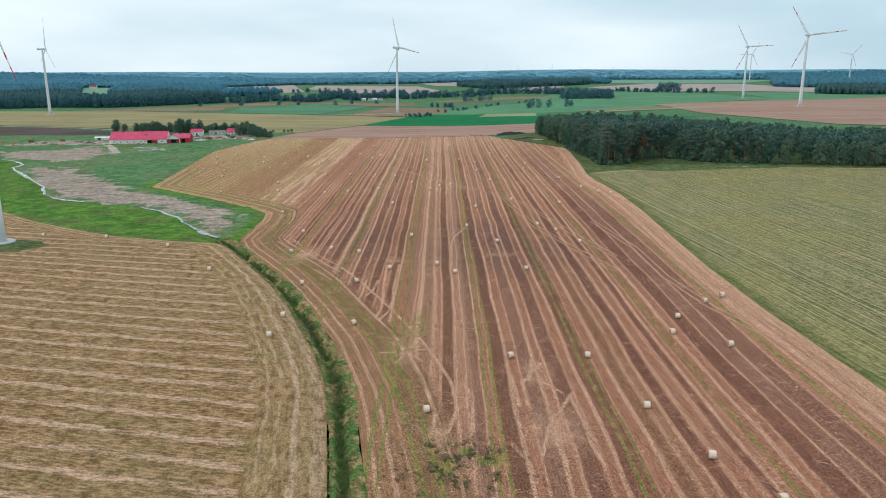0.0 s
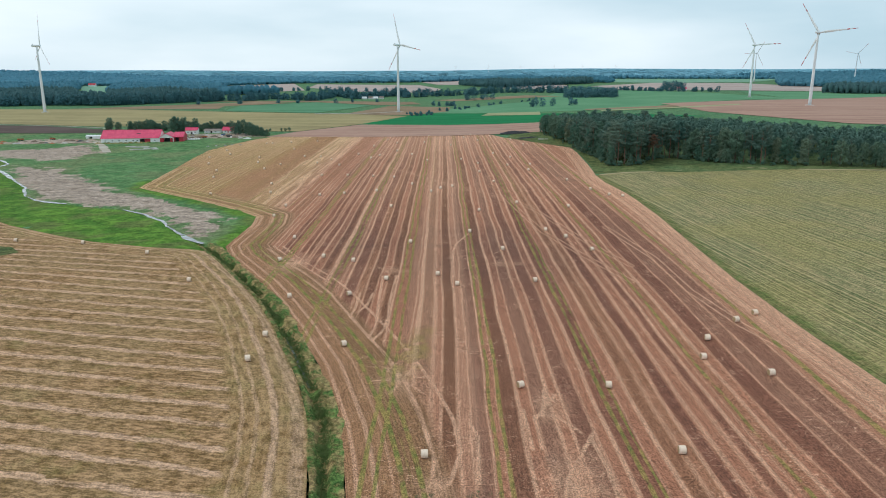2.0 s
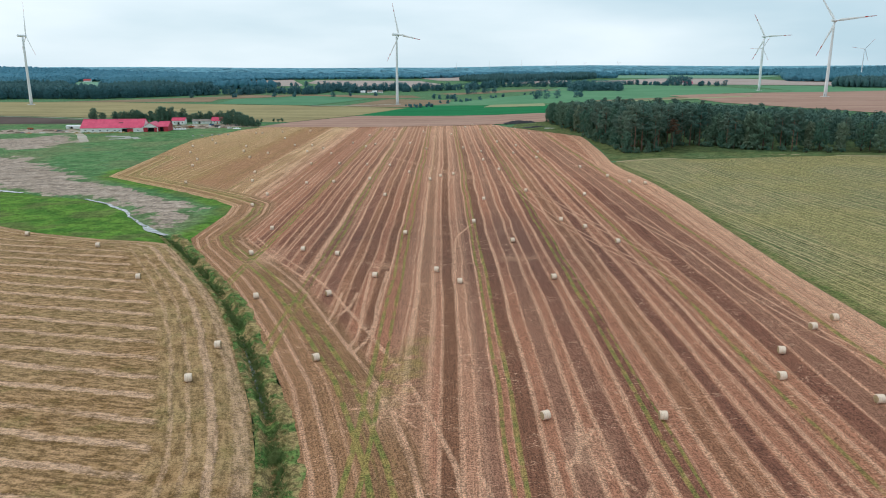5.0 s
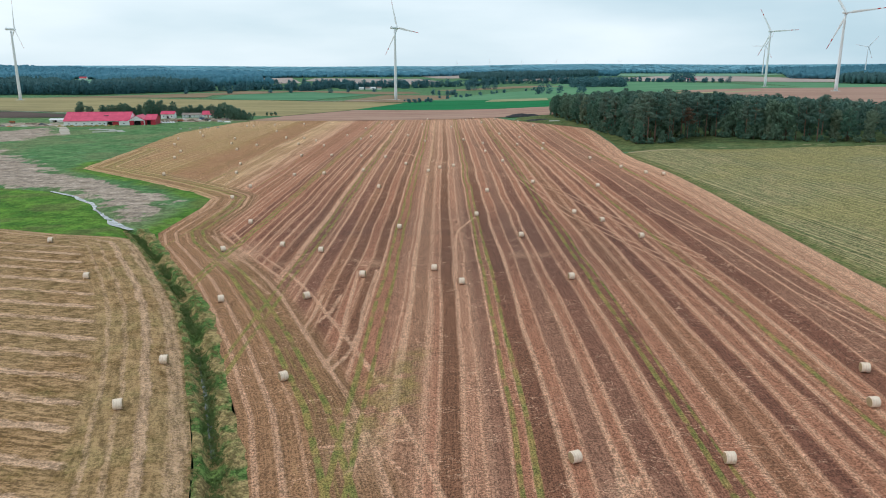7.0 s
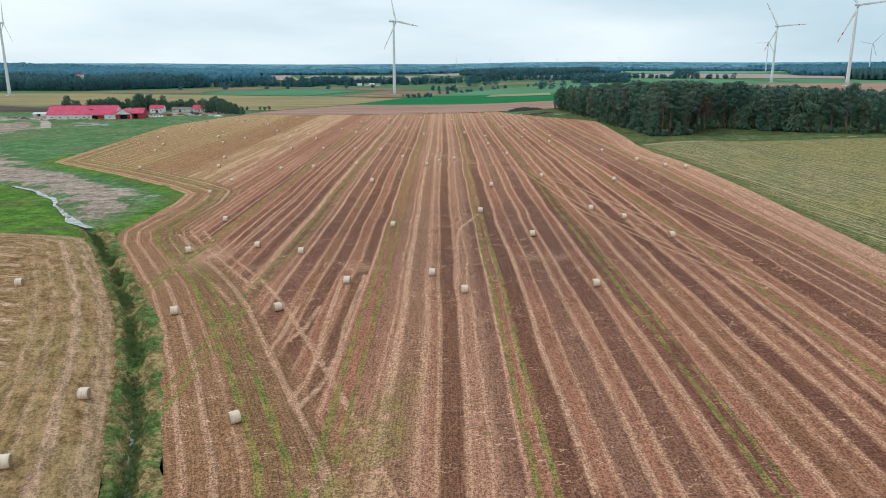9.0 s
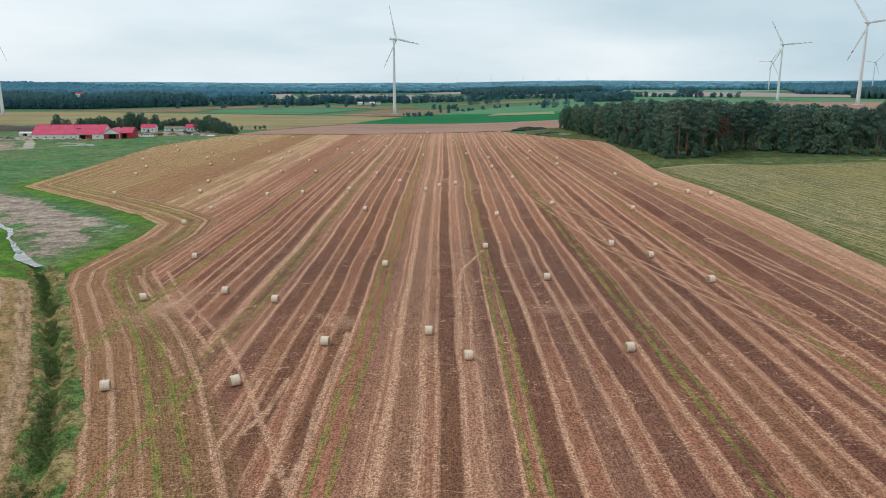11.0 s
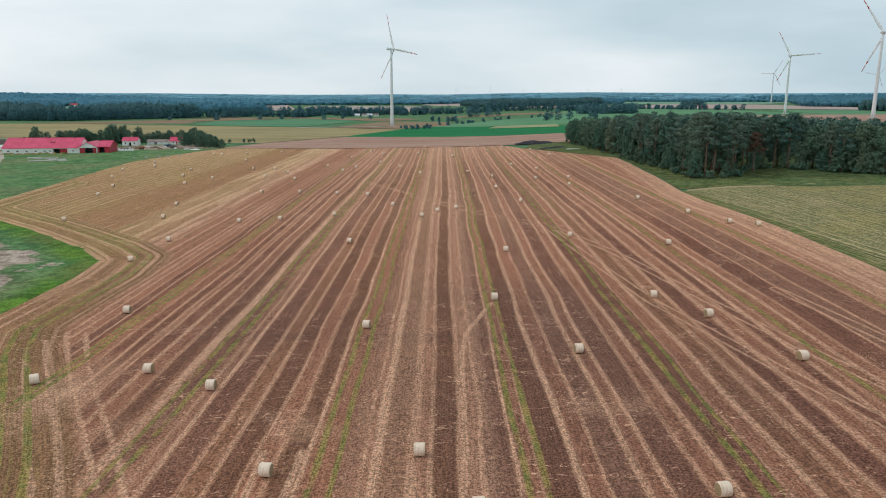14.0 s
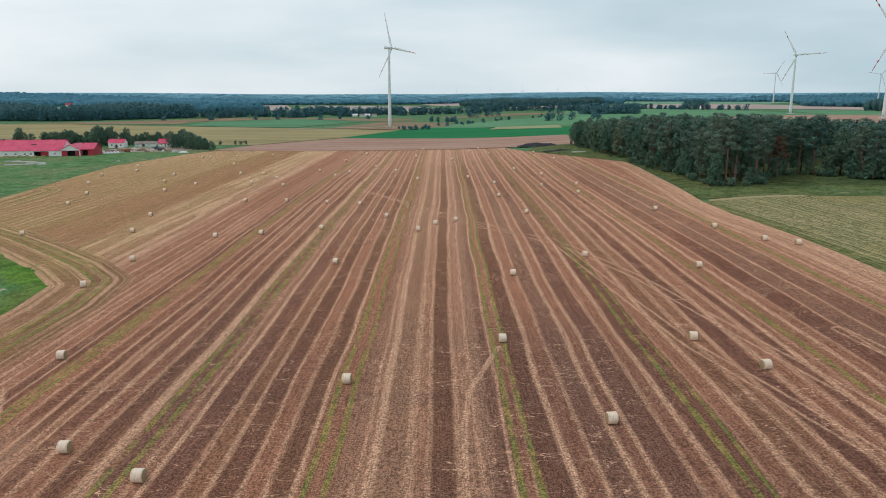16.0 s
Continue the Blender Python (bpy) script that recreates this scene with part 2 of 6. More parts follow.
def mown_material():
    n = Nodes("mown_stubble", 0.95)
    mid, fine, clods = n.noise(0.3, 4, 0.6), n.noise(1.1, 4, 0.7), n.noise(3.2, 4, 0.75)
    big = n.noise(0.03, 2)
    d, u = n.attr("edge"), n.attr("row")
    wob = n.math("MULTIPLY", n.math("SUBTRACT", n.noise(0.09, 3), 0.5), 3.2)
    sway = n.math("MULTIPLY", n.math("SUBTRACT", n.noise(0.75, 4, 0.65), 0.5), 1.5)
    phase = n.math("FRACT", n.math("DIVIDE", n.math("ADD", u, n.math("ADD", wob, sway)), 7.4))
    swath = n.span(n.math("ABSOLUTE", n.math("SUBTRACT", phase, 0.5)), 0.05, 0.20, 1.0, 0.0)
    swath = n.math("MULTIPLY", swath, n.span(n.noise(0.12, 2, stretch=(0.5, 1, 1)), 0.3, 0.6, 0.4, 1.0))
    # a darker band runs along one side of each swath
    side_band = n.span(n.math("ABSOLUTE", n.math("SUBTRACT", phase, 0.24)), 0.03, 0.14, 1.0, 0.0)
    head = n.span(n.math("ADD", d, n.math("MULTIPLY", n.math("ADD", wob, sway), 0.9)), 13.0, 15.5, 1.0, 0.0)
    along = n.ridges(n.math("ADD", d, n.math("MULTIPLY", n.math("ADD", sway, wob), 0.55)), ((1.7, 1.6, 0.5), (5.8, 1.0, 0.65), (9.2, 0.6, 0.4), (12.0, 0.6, 0.4)))
    f = n.math("ADD", n.math("MULTIPLY", swath, n.math("SUBTRACT", 1.0, head)), n.math("MULTIPLY", along, head))
    grit = n.math("ADD", n.math("MULTIPLY", fine, 0.55), n.math("MULTIPLY", clods, 0.45))
    streak = n.noise(1.0, 4, 0.7, vec=n.vec(n.math("MULTIPLY", n.attr("along"), 0.35), n.math("MULTIPLY", u, 1.5)))
    streak_h = n.noise(1.0, 4, 0.7, vec=n.vec(n.math("MULTIPLY", d, 1.0), n.math("MULTIPLY", n.north(), 0.16)))
    streak_h = n.math("ADD", n.math("MULTIPLY", streak_h, 0.5), 0.26)
    streak = n.math("ADD", n.math("MULTIPLY", streak, n.math("SUBTRACT", 1.0, head)), n.math("MULTIPLY", streak_h, head))
    amount = n.span(n.math("ADD", n.math("MULTIPLY", f, 0.34), n.math("ADD", n.math("MULTIPLY", grit, 0.55), n.math("MULTIPLY", streak, 0.45))), 0.53, 0.80)
    base = n.mix(n.span(n.math("ADD", n.math("MULTIPLY", mid, 0.6), n.math("MULTIPLY", streak, 0.4)), 0.36, 0.62), (0.225, 0.128, 0.052), (0.45, 0.27, 0.140))
    base = n.mix(n.math("MULTIPLY", side_band, n.math("MULTIPLY", n.math("SUBTRACT", 1.0, head), 0.22)), base, (0.14, 0.086, 0.032))
    green = n.math("MULTIPLY", n.span(n.math("ADD", n.noise(0.10, 4, 0.65), n.math("MULTIPLY", head, 0.06)), 0.53, 0.70), n.span(fine, 0.3, 0.6, 0.2, 0.7))
    base = n.mix(n.math("MULTIPLY", green, 0.55), base, (0.18, 0.175, 0.048))
    base = n.mix(n.math("MULTIPLY", n.span(big, 0.4, 0.6), 0.25), base, (0.33, 0.24, 0.12))
    base = n.mix(n.math("MULTIPLY", head, n.span(mid, 0.35, 0.65, 0.0, 0.35)), base, (0.38, 0.26, 0.12))
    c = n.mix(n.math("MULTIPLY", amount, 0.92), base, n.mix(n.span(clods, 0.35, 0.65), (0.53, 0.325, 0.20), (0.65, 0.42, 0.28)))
    c = n.grain(c, 0.52, 1.24, (2.4, 6.0), streak)
    n.bump(n.math("ADD", n.math("MULTIPLY", amount, 0.6), n.math("ADD", fine, n.math("MULTIPLY", clods, 0.5))), 0.9, 0.18)
    return n.done(c)


def green_crop_material():
    n = Nodes("green_regrowth", 0.95)
    mid, fine, clods = n.noise(0.3, 4, 0.6), n.noise(1.1, 4, 0.7), n.noise(3.4, 4, 0.75)
    row = n.attr("row")
    sway = n.math("MULTIPLY", n.math("SUBTRACT", n.noise(0.3, 2), 0.5), 0.7)
    lines = n.line(n.math("ADD", row, sway), 0.75, 3, 0.65)
    big = n.noise(0.018, 3)
    thin = n.line(n.math("ADD", row, sway), 2.2, 2, 0.6)
    lines = n.math("ADD", n.math("MULTIPLY", lines, 0.65), n.math("MULTIPLY", thin, 0.35))
    c = n.mix(n.span(n.math("ADD", lines, n.math("MULTIPLY", n.math("SUBTRACT", n.math("ADD", fine, clods), 1.0), 0.45)), 0.38, 0.62), (0.10, 0.125, 0.05), (0.36, 0.285, 0.15))
    c = n.mix(n.math("MULTIPLY", n.span(fine, 0.45, 0.75), 0.5), c, (0.20, 0.205, 0.085))
    pale = n.math("MULTIPLY", n.span(n.noise(1.0, 3, stretch=(0.20, 0.05, 1)), 0.5, 0.68), n.span(fine, 0.35, 0.65, 0.2, 0.9))
    c = n.mix(n.math("MULTIPLY", pale, 0.75), c, (0.375, 0.285, 0.15))
    c = n.mix(n.math("MULTIPLY", n.span(big, 0.46, 0.62), 0.4), c, (0.29, 0.24, 0.085))
    edge = n.span(n.math("ADD", n.attr("edge"), n.math("MULTIPLY", mid, 2.0)), 2.5, 6.0, 0.75, 0.0)
    c = n.mix(edge, c, n.mix(n.span(mid, 0.35, 0.65), (0.08, 0.125, 0.03), (0.17, 0.15, 0.06)))
    c = n.grain(c, 0.54, 1.5, (1.2, 3.4), thin)
    n.bump(n.math("ADD", fine, n.math("ADD", lines, clods)), 0.6, 0.2)
    return n.done(c)


def meadow_material():
    n = Nodes("meadow_turf", 0.9)
    mid, fine, big = n.noise(0.12, 5, 0.65), n.noise(0.9, 4, 0.7), n.noise(0.02, 4)
    c = n.mix(n.span(mid, 0.35, 0.65), (0.062, 0.16, 0.055), (0.12, 0.215, 0.085))
    c = n.mix(n.math("MULTIPLY", n.span(big, 0.45, 0.6), 0.6), c, (0.17, 0.19, 0.09))
    lush = n.span(n.math("ADD", n.attr("lush"), n.math("MULTIPLY", n.math("SUBTRACT", mid, 0.5), 3.0)), -1.0, 1.0)
    lush_c = n.mix(n.span(mid, 0.38, 0.62), (0.058, 0.145, 0.02), (0.115, 0.22, 0.032))
    lush_c = n.mix(n.math("MULTIPLY", n.span(n.noise(0.05, 3), 0.5, 0.62), 0.7), lush_c, (0.12, 0.145, 0.045))
    c = n.mix(lush, c, lush_c)
    mud_f = n.math("ADD", n.attr("mud"), n.math("MULTIPLY", n.math("SUBTRACT", n.noise(0.07, 6, 0.75), 0.5), 60.0))
    mud_c = n.mix(n.span(n.noise(0.2, 4, 0.65, stretch=(0.6, 1.3, 1)), 0.36, 0.62), (0.25, 0.18, 0.135), (0.48, 0.375, 0.31))
    c = n.mix(n.span(mud_f, -1.0, 2.0), c, n.mix(n.span(fine, 0.3, 0.7), mud_c, (0.30, 0.24, 0.19)))
    c = n.grain(c, 0.68, 1.32, (0.35, 1.5))
    n.bump(fine, 0.5, 0.2)
    return n.done(c)


def bank_material():
    n = Nodes("bank_grass", 0.9)
    mid, fine = n.noise(0.4, 4, 0.65), n.noise(1.5, 4, 0.75)
    c = n.mix(n.span(mid, 0.35, 0.65), (0.062, 0.125, 0.032), (0.13, 0.185, 0.055))
    dry = n.math("MULTIPLY", n.span(n.noise(0.25, 4), 0.43, 0.60), 0.75)
    c = n.mix(dry, c, (0.36, 0.235, 0.115))
    c = n.grain(c, 0.55, 1.45, (1.2, 3.5))
    n.bump(fine, 0.7, 0.3)
    return n.done(c)


def far_field(name, c1, c2, rows=0.0, turn=0.0):
    n = Nodes(name, 0.95)
    n.b.inputs["Specular IOR Level"].default_value = 0.03
    a, b = n.noise(0.012, 4), n.noise(0.12, 4, 0.65)
    c = n.mix(n.span(n.math("ADD", n.math("MULTIPLY", a, 0.6), n.math("MULTIPLY", b, 0.4)), 0.38, 0.62), c1, c2)
    if rows:
        ca, sa = math.cos(turn), math.sin(turn)
        m = n.t.nodes.new("ShaderNodeVectorMath")
        m.operation = "DOT_PRODUCT"
        n.t.links.new(n.geo.outputs["Position"], m.inputs[0])
        m.inputs[1].default_value = (ca, sa, 0)
        l = n.line(m.outputs["Value"], rows, 2)
        c = n.mix(n.span(l, 0.4, 0.6, 0.0, 0.35), c, tuple(v * 1.35 for v in c2))
    return n.done(c)


def rough_grass_material(name="open_country_grass", low=(0.055, 0.155, 0.072), high=(0.10, 0.215, 0.105), dry=(0.17, 0.19, 0.095)):
    n = Nodes(name, 0.95)
    n.b.inputs["Specular IOR Level"].default_value = 0.05
    big, mid, fine = n.noise(0.015, 4), n.noise(0.16, 4, 0.65), n.noise(1.0, 4, 0.7)
    c = n.mix(n.span(mid, 0.36, 0.64), low, high)
    c = n.mix(n.math("MULTIPLY", n.span(fine, 0.46, 0.7), 0.5), c, dry)
    c = n.mix(n.math("MULTIPLY", n.span(big, 0.42, 0.62), 0.45), c, (0.11, 0.19, 0.085))
    c = n.grain(c, 0.66, 1.34, (0.5, 1.8))
    n.bump(fine, 0.7, 0.3)
    return n.done(c)


def water_material():
    n = Nodes("stream_water", 0.08)
    n.b.inputs["Specular IOR Level"].default_value = 1.0
    n.bump(n.noise(2.0, 2), 0.15, 0.02)
    return n.done(n.mix(n.noise(0.4, 2), (0.17, 0.18, 0.17), (0.25, 0.25, 0.23)))


M_STUBBLE, M_MOWN, M_CROP, M_MEADOW, M_BANK, M_WATER = stubble_material(), mown_material(), green_crop_material(), meadow_material(), bank_material(), water_material()
M_GROUND = rough_grass_material()
M_VERGE = rough_grass_material("wood_verge_grass", (0.055, 0.095, 0.03), (0.13, 0.145, 0.055), (0.21, 0.17, 0.08))
M_BEIGE = far_field("beige_stubble", (0.245, 0.205, 0.105), (0.32, 0.265, 0.135), 0.02, radians(80))
M_PLOUGH = far_field("dark_plough", (0.085, 0.062, 0.055), (0.115, 0.085, 0.075), 0.1, radians(80))
M_PINK = far_field("bare_pink_soil", (0.31, 0.185, 0.14), (0.375, 0.235, 0.18), 0.05, radians(85))
# The farthest stubble and pasture are paled: aerial haze is mixed into their colour.
M_PINKFAR = far_field("haze_toned_stubble", (0.36, 0.285, 0.255), (0.44, 0.36, 0.325))
M_GREENF = far_field("deep_green_crop", (0.012, 0.142, 0.052), (0.017, 0.168, 0.062), 0.05, radians(85))
M_GREENB = far_field("blue_green_crop", (0.075, 0.195, 0.105), (0.105, 0.235, 0.13), 0.03, radians(85))
M_GREENM = far_field("pasture_green", (0.095, 0.23, 0.122), (0.13, 0.275, 0.148))
M_PALE = far_field("pale_stubble", (0.29, 0.30, 0.16), (0.34, 0.35, 0.20))
M_BROWNF = far_field("brown_fallow", (0.225, 0.16, 0.10), (0.29, 0.205, 0.135))
M_PALEG = far_field("haze_toned_pasture", (0.15, 0.29, 0.20), (0.20, 0.34, 0.24))
M_TRACK = plain("gravel_track", (0.36, 0.31, 0.25), (0.50, 0.45, 0.38), 0.1, 3.0, 0.95)
M_PINE = leafy("pine_needles", (0.045, 0.109, 0.092), (0.104, 0.189, 0.151), (0.153, 0.206, 0.151))
M_OAK = leafy("broad_leaves", (0.042, 0.112, 0.085), (0.100, 0.195, 0.136), (0.144, 0.212, 0.142))
M_BIRCH = leafy("birch_leaves", (0.064, 0.132, 0.092), (0.136, 0.207, 0.140), (0.178, 0.224, 0.149))
# Far foliage is bluer with distance: aerial haze is painted into these base colours.
M_FARLEAF = leafy("haze_tinted_leaves", (0.038, 0.119, 0.141), (0.079, 0.179, 0.198), (0.094, 0.192, 0.207))
M_FARLEAF2 = leafy("haze_blued_leaves", (0.061, 0.187, 0.253), (0.080, 0.220, 0.292), (0.089, 0.230, 0.302))
M_FARWOOD = leafy("haze_teal_leaves", (0.041, 0.140, 0.192), (0.061, 0.178, 0.232), (0.070, 0.188, 0.243))
M_FARWOOD2 = leafy("haze_blued_canopy", (0.20, 0.43, 0.53), (0.21, 0.445, 0.545), (0.22, 0.455, 0.555))
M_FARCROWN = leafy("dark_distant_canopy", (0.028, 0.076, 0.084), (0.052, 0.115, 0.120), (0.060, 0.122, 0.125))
M_BARK = plain("pine_bark", (0.16, 0.095, 0.073), (0.27, 0.165, 0.125), 0.8, 6.0, 0.9, 0.6, world=False)
M_BARKD = plain("dark_bark", (0.06, 0.045, 0.035), (0.12, 0.09, 0.07), 0.8, 6.0, 0.9, 0.6, world=False)
M_WHITE = plain("white_coated_steel", (0.70, 0.72, 0.73), (0.80, 0.81, 0.81), 0.05, 0.6, 0.45, 0.03, world=False)
M_RED = plain("red_band_paint", (0.42, 0.03, 0.03), (0.52, 0.05, 0.045), 0.2, 1.5, 0.5, 0.03, world=False)

# ---- shape helpers ----
DITCH = [(-6, -120), (-9, 0), (-13, 80), (-15.5, 105), (-17.2, 121), (-19, 133), (-21.2, 146.5), (-24, 162.5), (-29, 179), (-34.5, 194), (-43, 216), (-50, 232.5), (-58.5, 249.5), (-68, 266.5), (-79.5, 287), (-88, 301), (-94.5, 311)]
PROFILE_X = np.array([-6000, -700, -300, -90, -60, -30, 0, 30, 60, 85, 110, 160, 250, 500, 1000, 6000.0])
PROFILE_Z = np.array([-4, -4, -3, -2.3, -1.7, -0.9, -0.3, 0.7, 2.2, 4.0, 6.0, 8.5, 11, 15, 16, 16.0])
_fx = np.arange(-3000, 3001, 5.0)
_k = np.exp(-((np.arange(-12, 13) * 5 / 22.0) ** 2) / 2)
_fz = np.convolve(np.pad(np.interp(_fx, PROFILE_X, PROFILE_Z), 12, mode="edge"), _k / _k.sum(), "valid")


def step(a, b, v):
    q = np.clip((v - a) / (b - a), 0, 1)
    return q * q * (3 - 2 * q)


def land(x, y):
    """Height of the ground."""
    x, y = np.asarray(x, float), np.asarray(y, float)
    west = np.interp(y, [p[1] for p in DITCH], [p[0] for p in DITCH]) - x
    bank = 1.45 * step(1.5, 9.0, west) * (1 - step(258, 325, y))
    dip = -1.15 * np.exp(-(((x - 45) / 38) ** 2 + ((y - 165) / 42) ** 2)) + 0.5 * np.exp(-(((x + 5) / 45) ** 2 + ((y - 270) / 45) ** 2))
    knoll = 2.0 * np.exp(-(((x - 103) / 22) ** 2 + ((y - 425) / 70) ** 2))
    return bank + dip + knoll - 4 + (np.interp(np.asarray(x, float), _fx, _fz) + 4) * (1 - 0.29 * step(1080, 1450, y))


def rim(x, y):
    """The far country rises to low wooded hills all round, their heights set to fit the camera's skyline."""
    tall = 18 + 18 * vnoise(x, y, 900, 3) + np.interp(x, [-4000, -300, 250, 1000, 4000], [17, 16, 8, 9, 12])
    return step(3950, 4850, np.hypot(x, y)) * tall


def zat(x, y):
    return float(land(x, y))


def vnoise(x, y, size, seed=0):
    """Smooth value noise in 0..1 over the plan."""
    x, y = np.asarray(x, float) / size, np.asarray(y, float) / size
    xi, yi = np.floor(x), np.floor(y)
    fx, fy = x - xi, y - yi
    fx, fy = fx * fx * (3 - 2 * fx), fy * fy * (3 - 2 * fy)

    def rnd(i, j):
        s = np.sin(i * 127.1 + j * 311.7 + seed * 74.7) * 43758.5453
        return s - np.floor(s)

    return (rnd(xi, yi) * (1 - fx) + rnd(xi + 1, yi) * fx) * (1 - fy) + (rnd(xi, yi + 1) * (1 - fx) + rnd(xi + 1, yi + 1) * fx) * fy


def near_line(x, y, line):
    """Distance from points to a polyline."""
    x, y = np.asarray(x, float), np.asarray(y, float)
    best = np.full(np.broadcast(x, y).shape, 1e9)
    for (ax, ay), (bx, by) in zip(line, line[1:]):
        dx, dy = bx - ax, by - ay
        q = np.clip(((x - ax) * dx + (y - ay) * dy) / (dx * dx + dy * dy + 1e-9), 0, 1)
        best = np.minimum(best, np.hypot(x - ax - q * dx, y - ay - q * dy))
    return best


def inside(x, y, poly):
    """Distance to a polygon's edge, positive inside."""
    x, y = np.asarray(x, float), np.asarray(y, float)
    odd = np.zeros(np.broadcast(x, y).shape, bool)
    for (ax, ay), (bx, by) in zip(poly, poly[1:] + poly[:1]):
        cross = (ay > y) != (by > y)
        odd ^= cross & (x < (bx - ax) * (y - ay) / (by - ay if by != ay else 1e-9) + ax)
    d = near_line(x, y, poly + poly[:1])
    return np.where(odd, d, -d)


def mesh_of(name, verts, faces, mats, smooth=False, slots=None, attrs=None):
    """A mesh from arrays; faces is an array (n, k) or a list of faces."""
    me = bpy.data.meshes.new(name)
    if isinstance(faces, np.ndarray):
        n, k = faces.shape
        me.vertices.add(len(verts))
        me.vertices.foreach_set("co", np.asarray(verts, np.float32).ravel())
        me.loops.add(n * k)
        me.loops.foreach_set("vertex_index", faces.astype(np.int32).ravel())
        me.polygons.add(n)
        me.polygons.foreach_set("loop_start", np.arange(0, n * k, k, dtype=np.int32))
        me.update(calc_edges=True)
    else:
        me.from_pydata([tuple(v) for v in verts], [], faces)
    for m in mats if isinstance(mats, (list, tuple)) else [mats]:
        me.materials.append(m)
    me.polygons.foreach_set("use_smooth", [smooth] * len(me.polygons))
    if slots is not None:
        me.polygons.foreach_set("material_index", slots)
    for key, values in (attrs or {}).items():
        me.attributes.new(key, "FLOAT", "POINT").data.foreach_set("value", np.asarray(values, np.float32).ravel())
    me.validate()
    return me


def part(name, me, parent=None, label="", at=None):
    ob = new(name, me)
    if at is not None:
        ob.matrix_basis = at
    if parent is not None:
        ob.parent = parent
    return tagged(ob, label) if label else ob


def grid_faces(rows, cols):
    i = np.arange(rows * cols).reshape(rows, cols)
    return np.stack([i[:-1, :-1], i[:-1, 1:], i[1:, 1:], i[1:, :-1]], -1).reshape(-1, 4)


def strip_field(name, ys, xs, left, right, mat, lift, attrs, extra=None):
    """A field between two edges given as polylines in y, gridded along its rows."""
    lx = np.interp(ys, [p[1] for p in left], [p[0] for p in left])
    rx = np.interp(ys, [p[1] for p in right], [p[0] for p in right])
    X = np.clip(xs[None, :] + 0 * ys[:, None], lx[:, None], rx[:, None])
    Y = ys[:, None] + 0 * X
    Z = land(X, Y) + lift
    if extra is not None:
        Z = Z + extra(X, Y)
    F = grid_faces(*X.shape)
    xf = X.ravel()
    wide = np.abs(xf[F[:, 0]] - xf[F[:, 1]]) + np.abs(xf[F[:, 3]] - xf[F[:, 2]])
    F = F[wide > 1e-4]
    me = mesh_of(name, np.stack([X, Y, Z], -1).reshape(-1, 3), F, mat, True, attrs={k: fn(X, Y) for k, fn in attrs.items()})
    return new(name, me)


def tube(path, radii, sides=8, cap=True):
    """Verts and faces of a tapered tube along a path."""
    V, F = [], []
    for i, (p, r) in enumerate(zip(path, radii)):
        a = Vector(path[min(i + 1, len(path) - 1)]) - Vector(path[max(i - 1, 0)])
        q = a.to_track_quat("Z", "Y")
        for s in range(sides):
            t = 2 * math.pi * s / sides
            V.append(Vector(p) + q @ Vector((r * math.cos(t), r * math.sin(t), 0)))
    for i in range(len(path) - 1):
        for s in range(sides):
            a, b = i * sides + s, i * sides + (s + 1) % sides
            F.append((a, b, b + sides, a + sides))
    if cap:
        F.append(tuple(range(sides))[::-1])
        F.append(tuple((len(path) - 1) * sides + s for s in range(sides)))
    return V, F


def join(pieces):
    V, F = [], []
    for v, f in pieces:
        o = len(V)
        V += list(v)
        F += [tuple(i + o for i in g) for g in f]
    return V, F


def box(x0, x1, y0, y1, z0, z1):
    V = [(x0, y0, z0), (x1, y0, z0), (x1, y1, z0), (x0, y1, z0), (x0, y0, z1), (x1, y0, z1), (x1, y1, z1), (x0, y1, z1)]
    return V, [(0, 3, 2, 1), (4, 5, 6, 7), (0, 1, 5, 4), (1, 2, 6, 5), (2, 3, 7, 6), (3, 0, 4, 7)]


# ---- ground ----
STREAM = [(-94.5, 311), (-103, 319.5), (-111, 330.5), (-118, 341), (-128, 357), (-136, 365), (-144, 373), (-158, 383), (-172, 388), (-191, 397), (-212, 407), (-227, 424), (-241, 449), (-264, 477), (-295, 517), (-310, 538), (-312, 555), (-322, 567), (-334, 578), (-350, 588), (-400, 610)]
FIELD_LEFT = [(-2, -120), (-4.9, 0), (-9.0, 80), (-13, 119), (-15.4, 133), (-17.5, 146), (-20.4, 160), (-28.5, 188), (-39, 214), (-47, 232), (-57, 253), (-67, 271), (-78, 290), (-84, 305), (-84, 345), (-86.5, 362), (-97, 375.5), (-116.5, 395), (-131, 408.5), (-150, 424.5), (-174.5, 446), (-177, 470), (-182, 522), (-190, 585), (-195, 640), (-182, 725), (-168, 757)]
FIELD_RIGHT = [(88, -120), (87.4, 150), (86.5, 177), (85.5, 200), (85.4, 243), (88, 305), (89.2, 335), (89.0, 366), (88.4, 385), (85.7, 419), (86, 445), (91, 494), (96, 560), (97, 590), (95, 640), (91, 658), (79, 666), (66, 684), (56, 700), (50, 722), (40, 757)]
D_OFF = 2.6


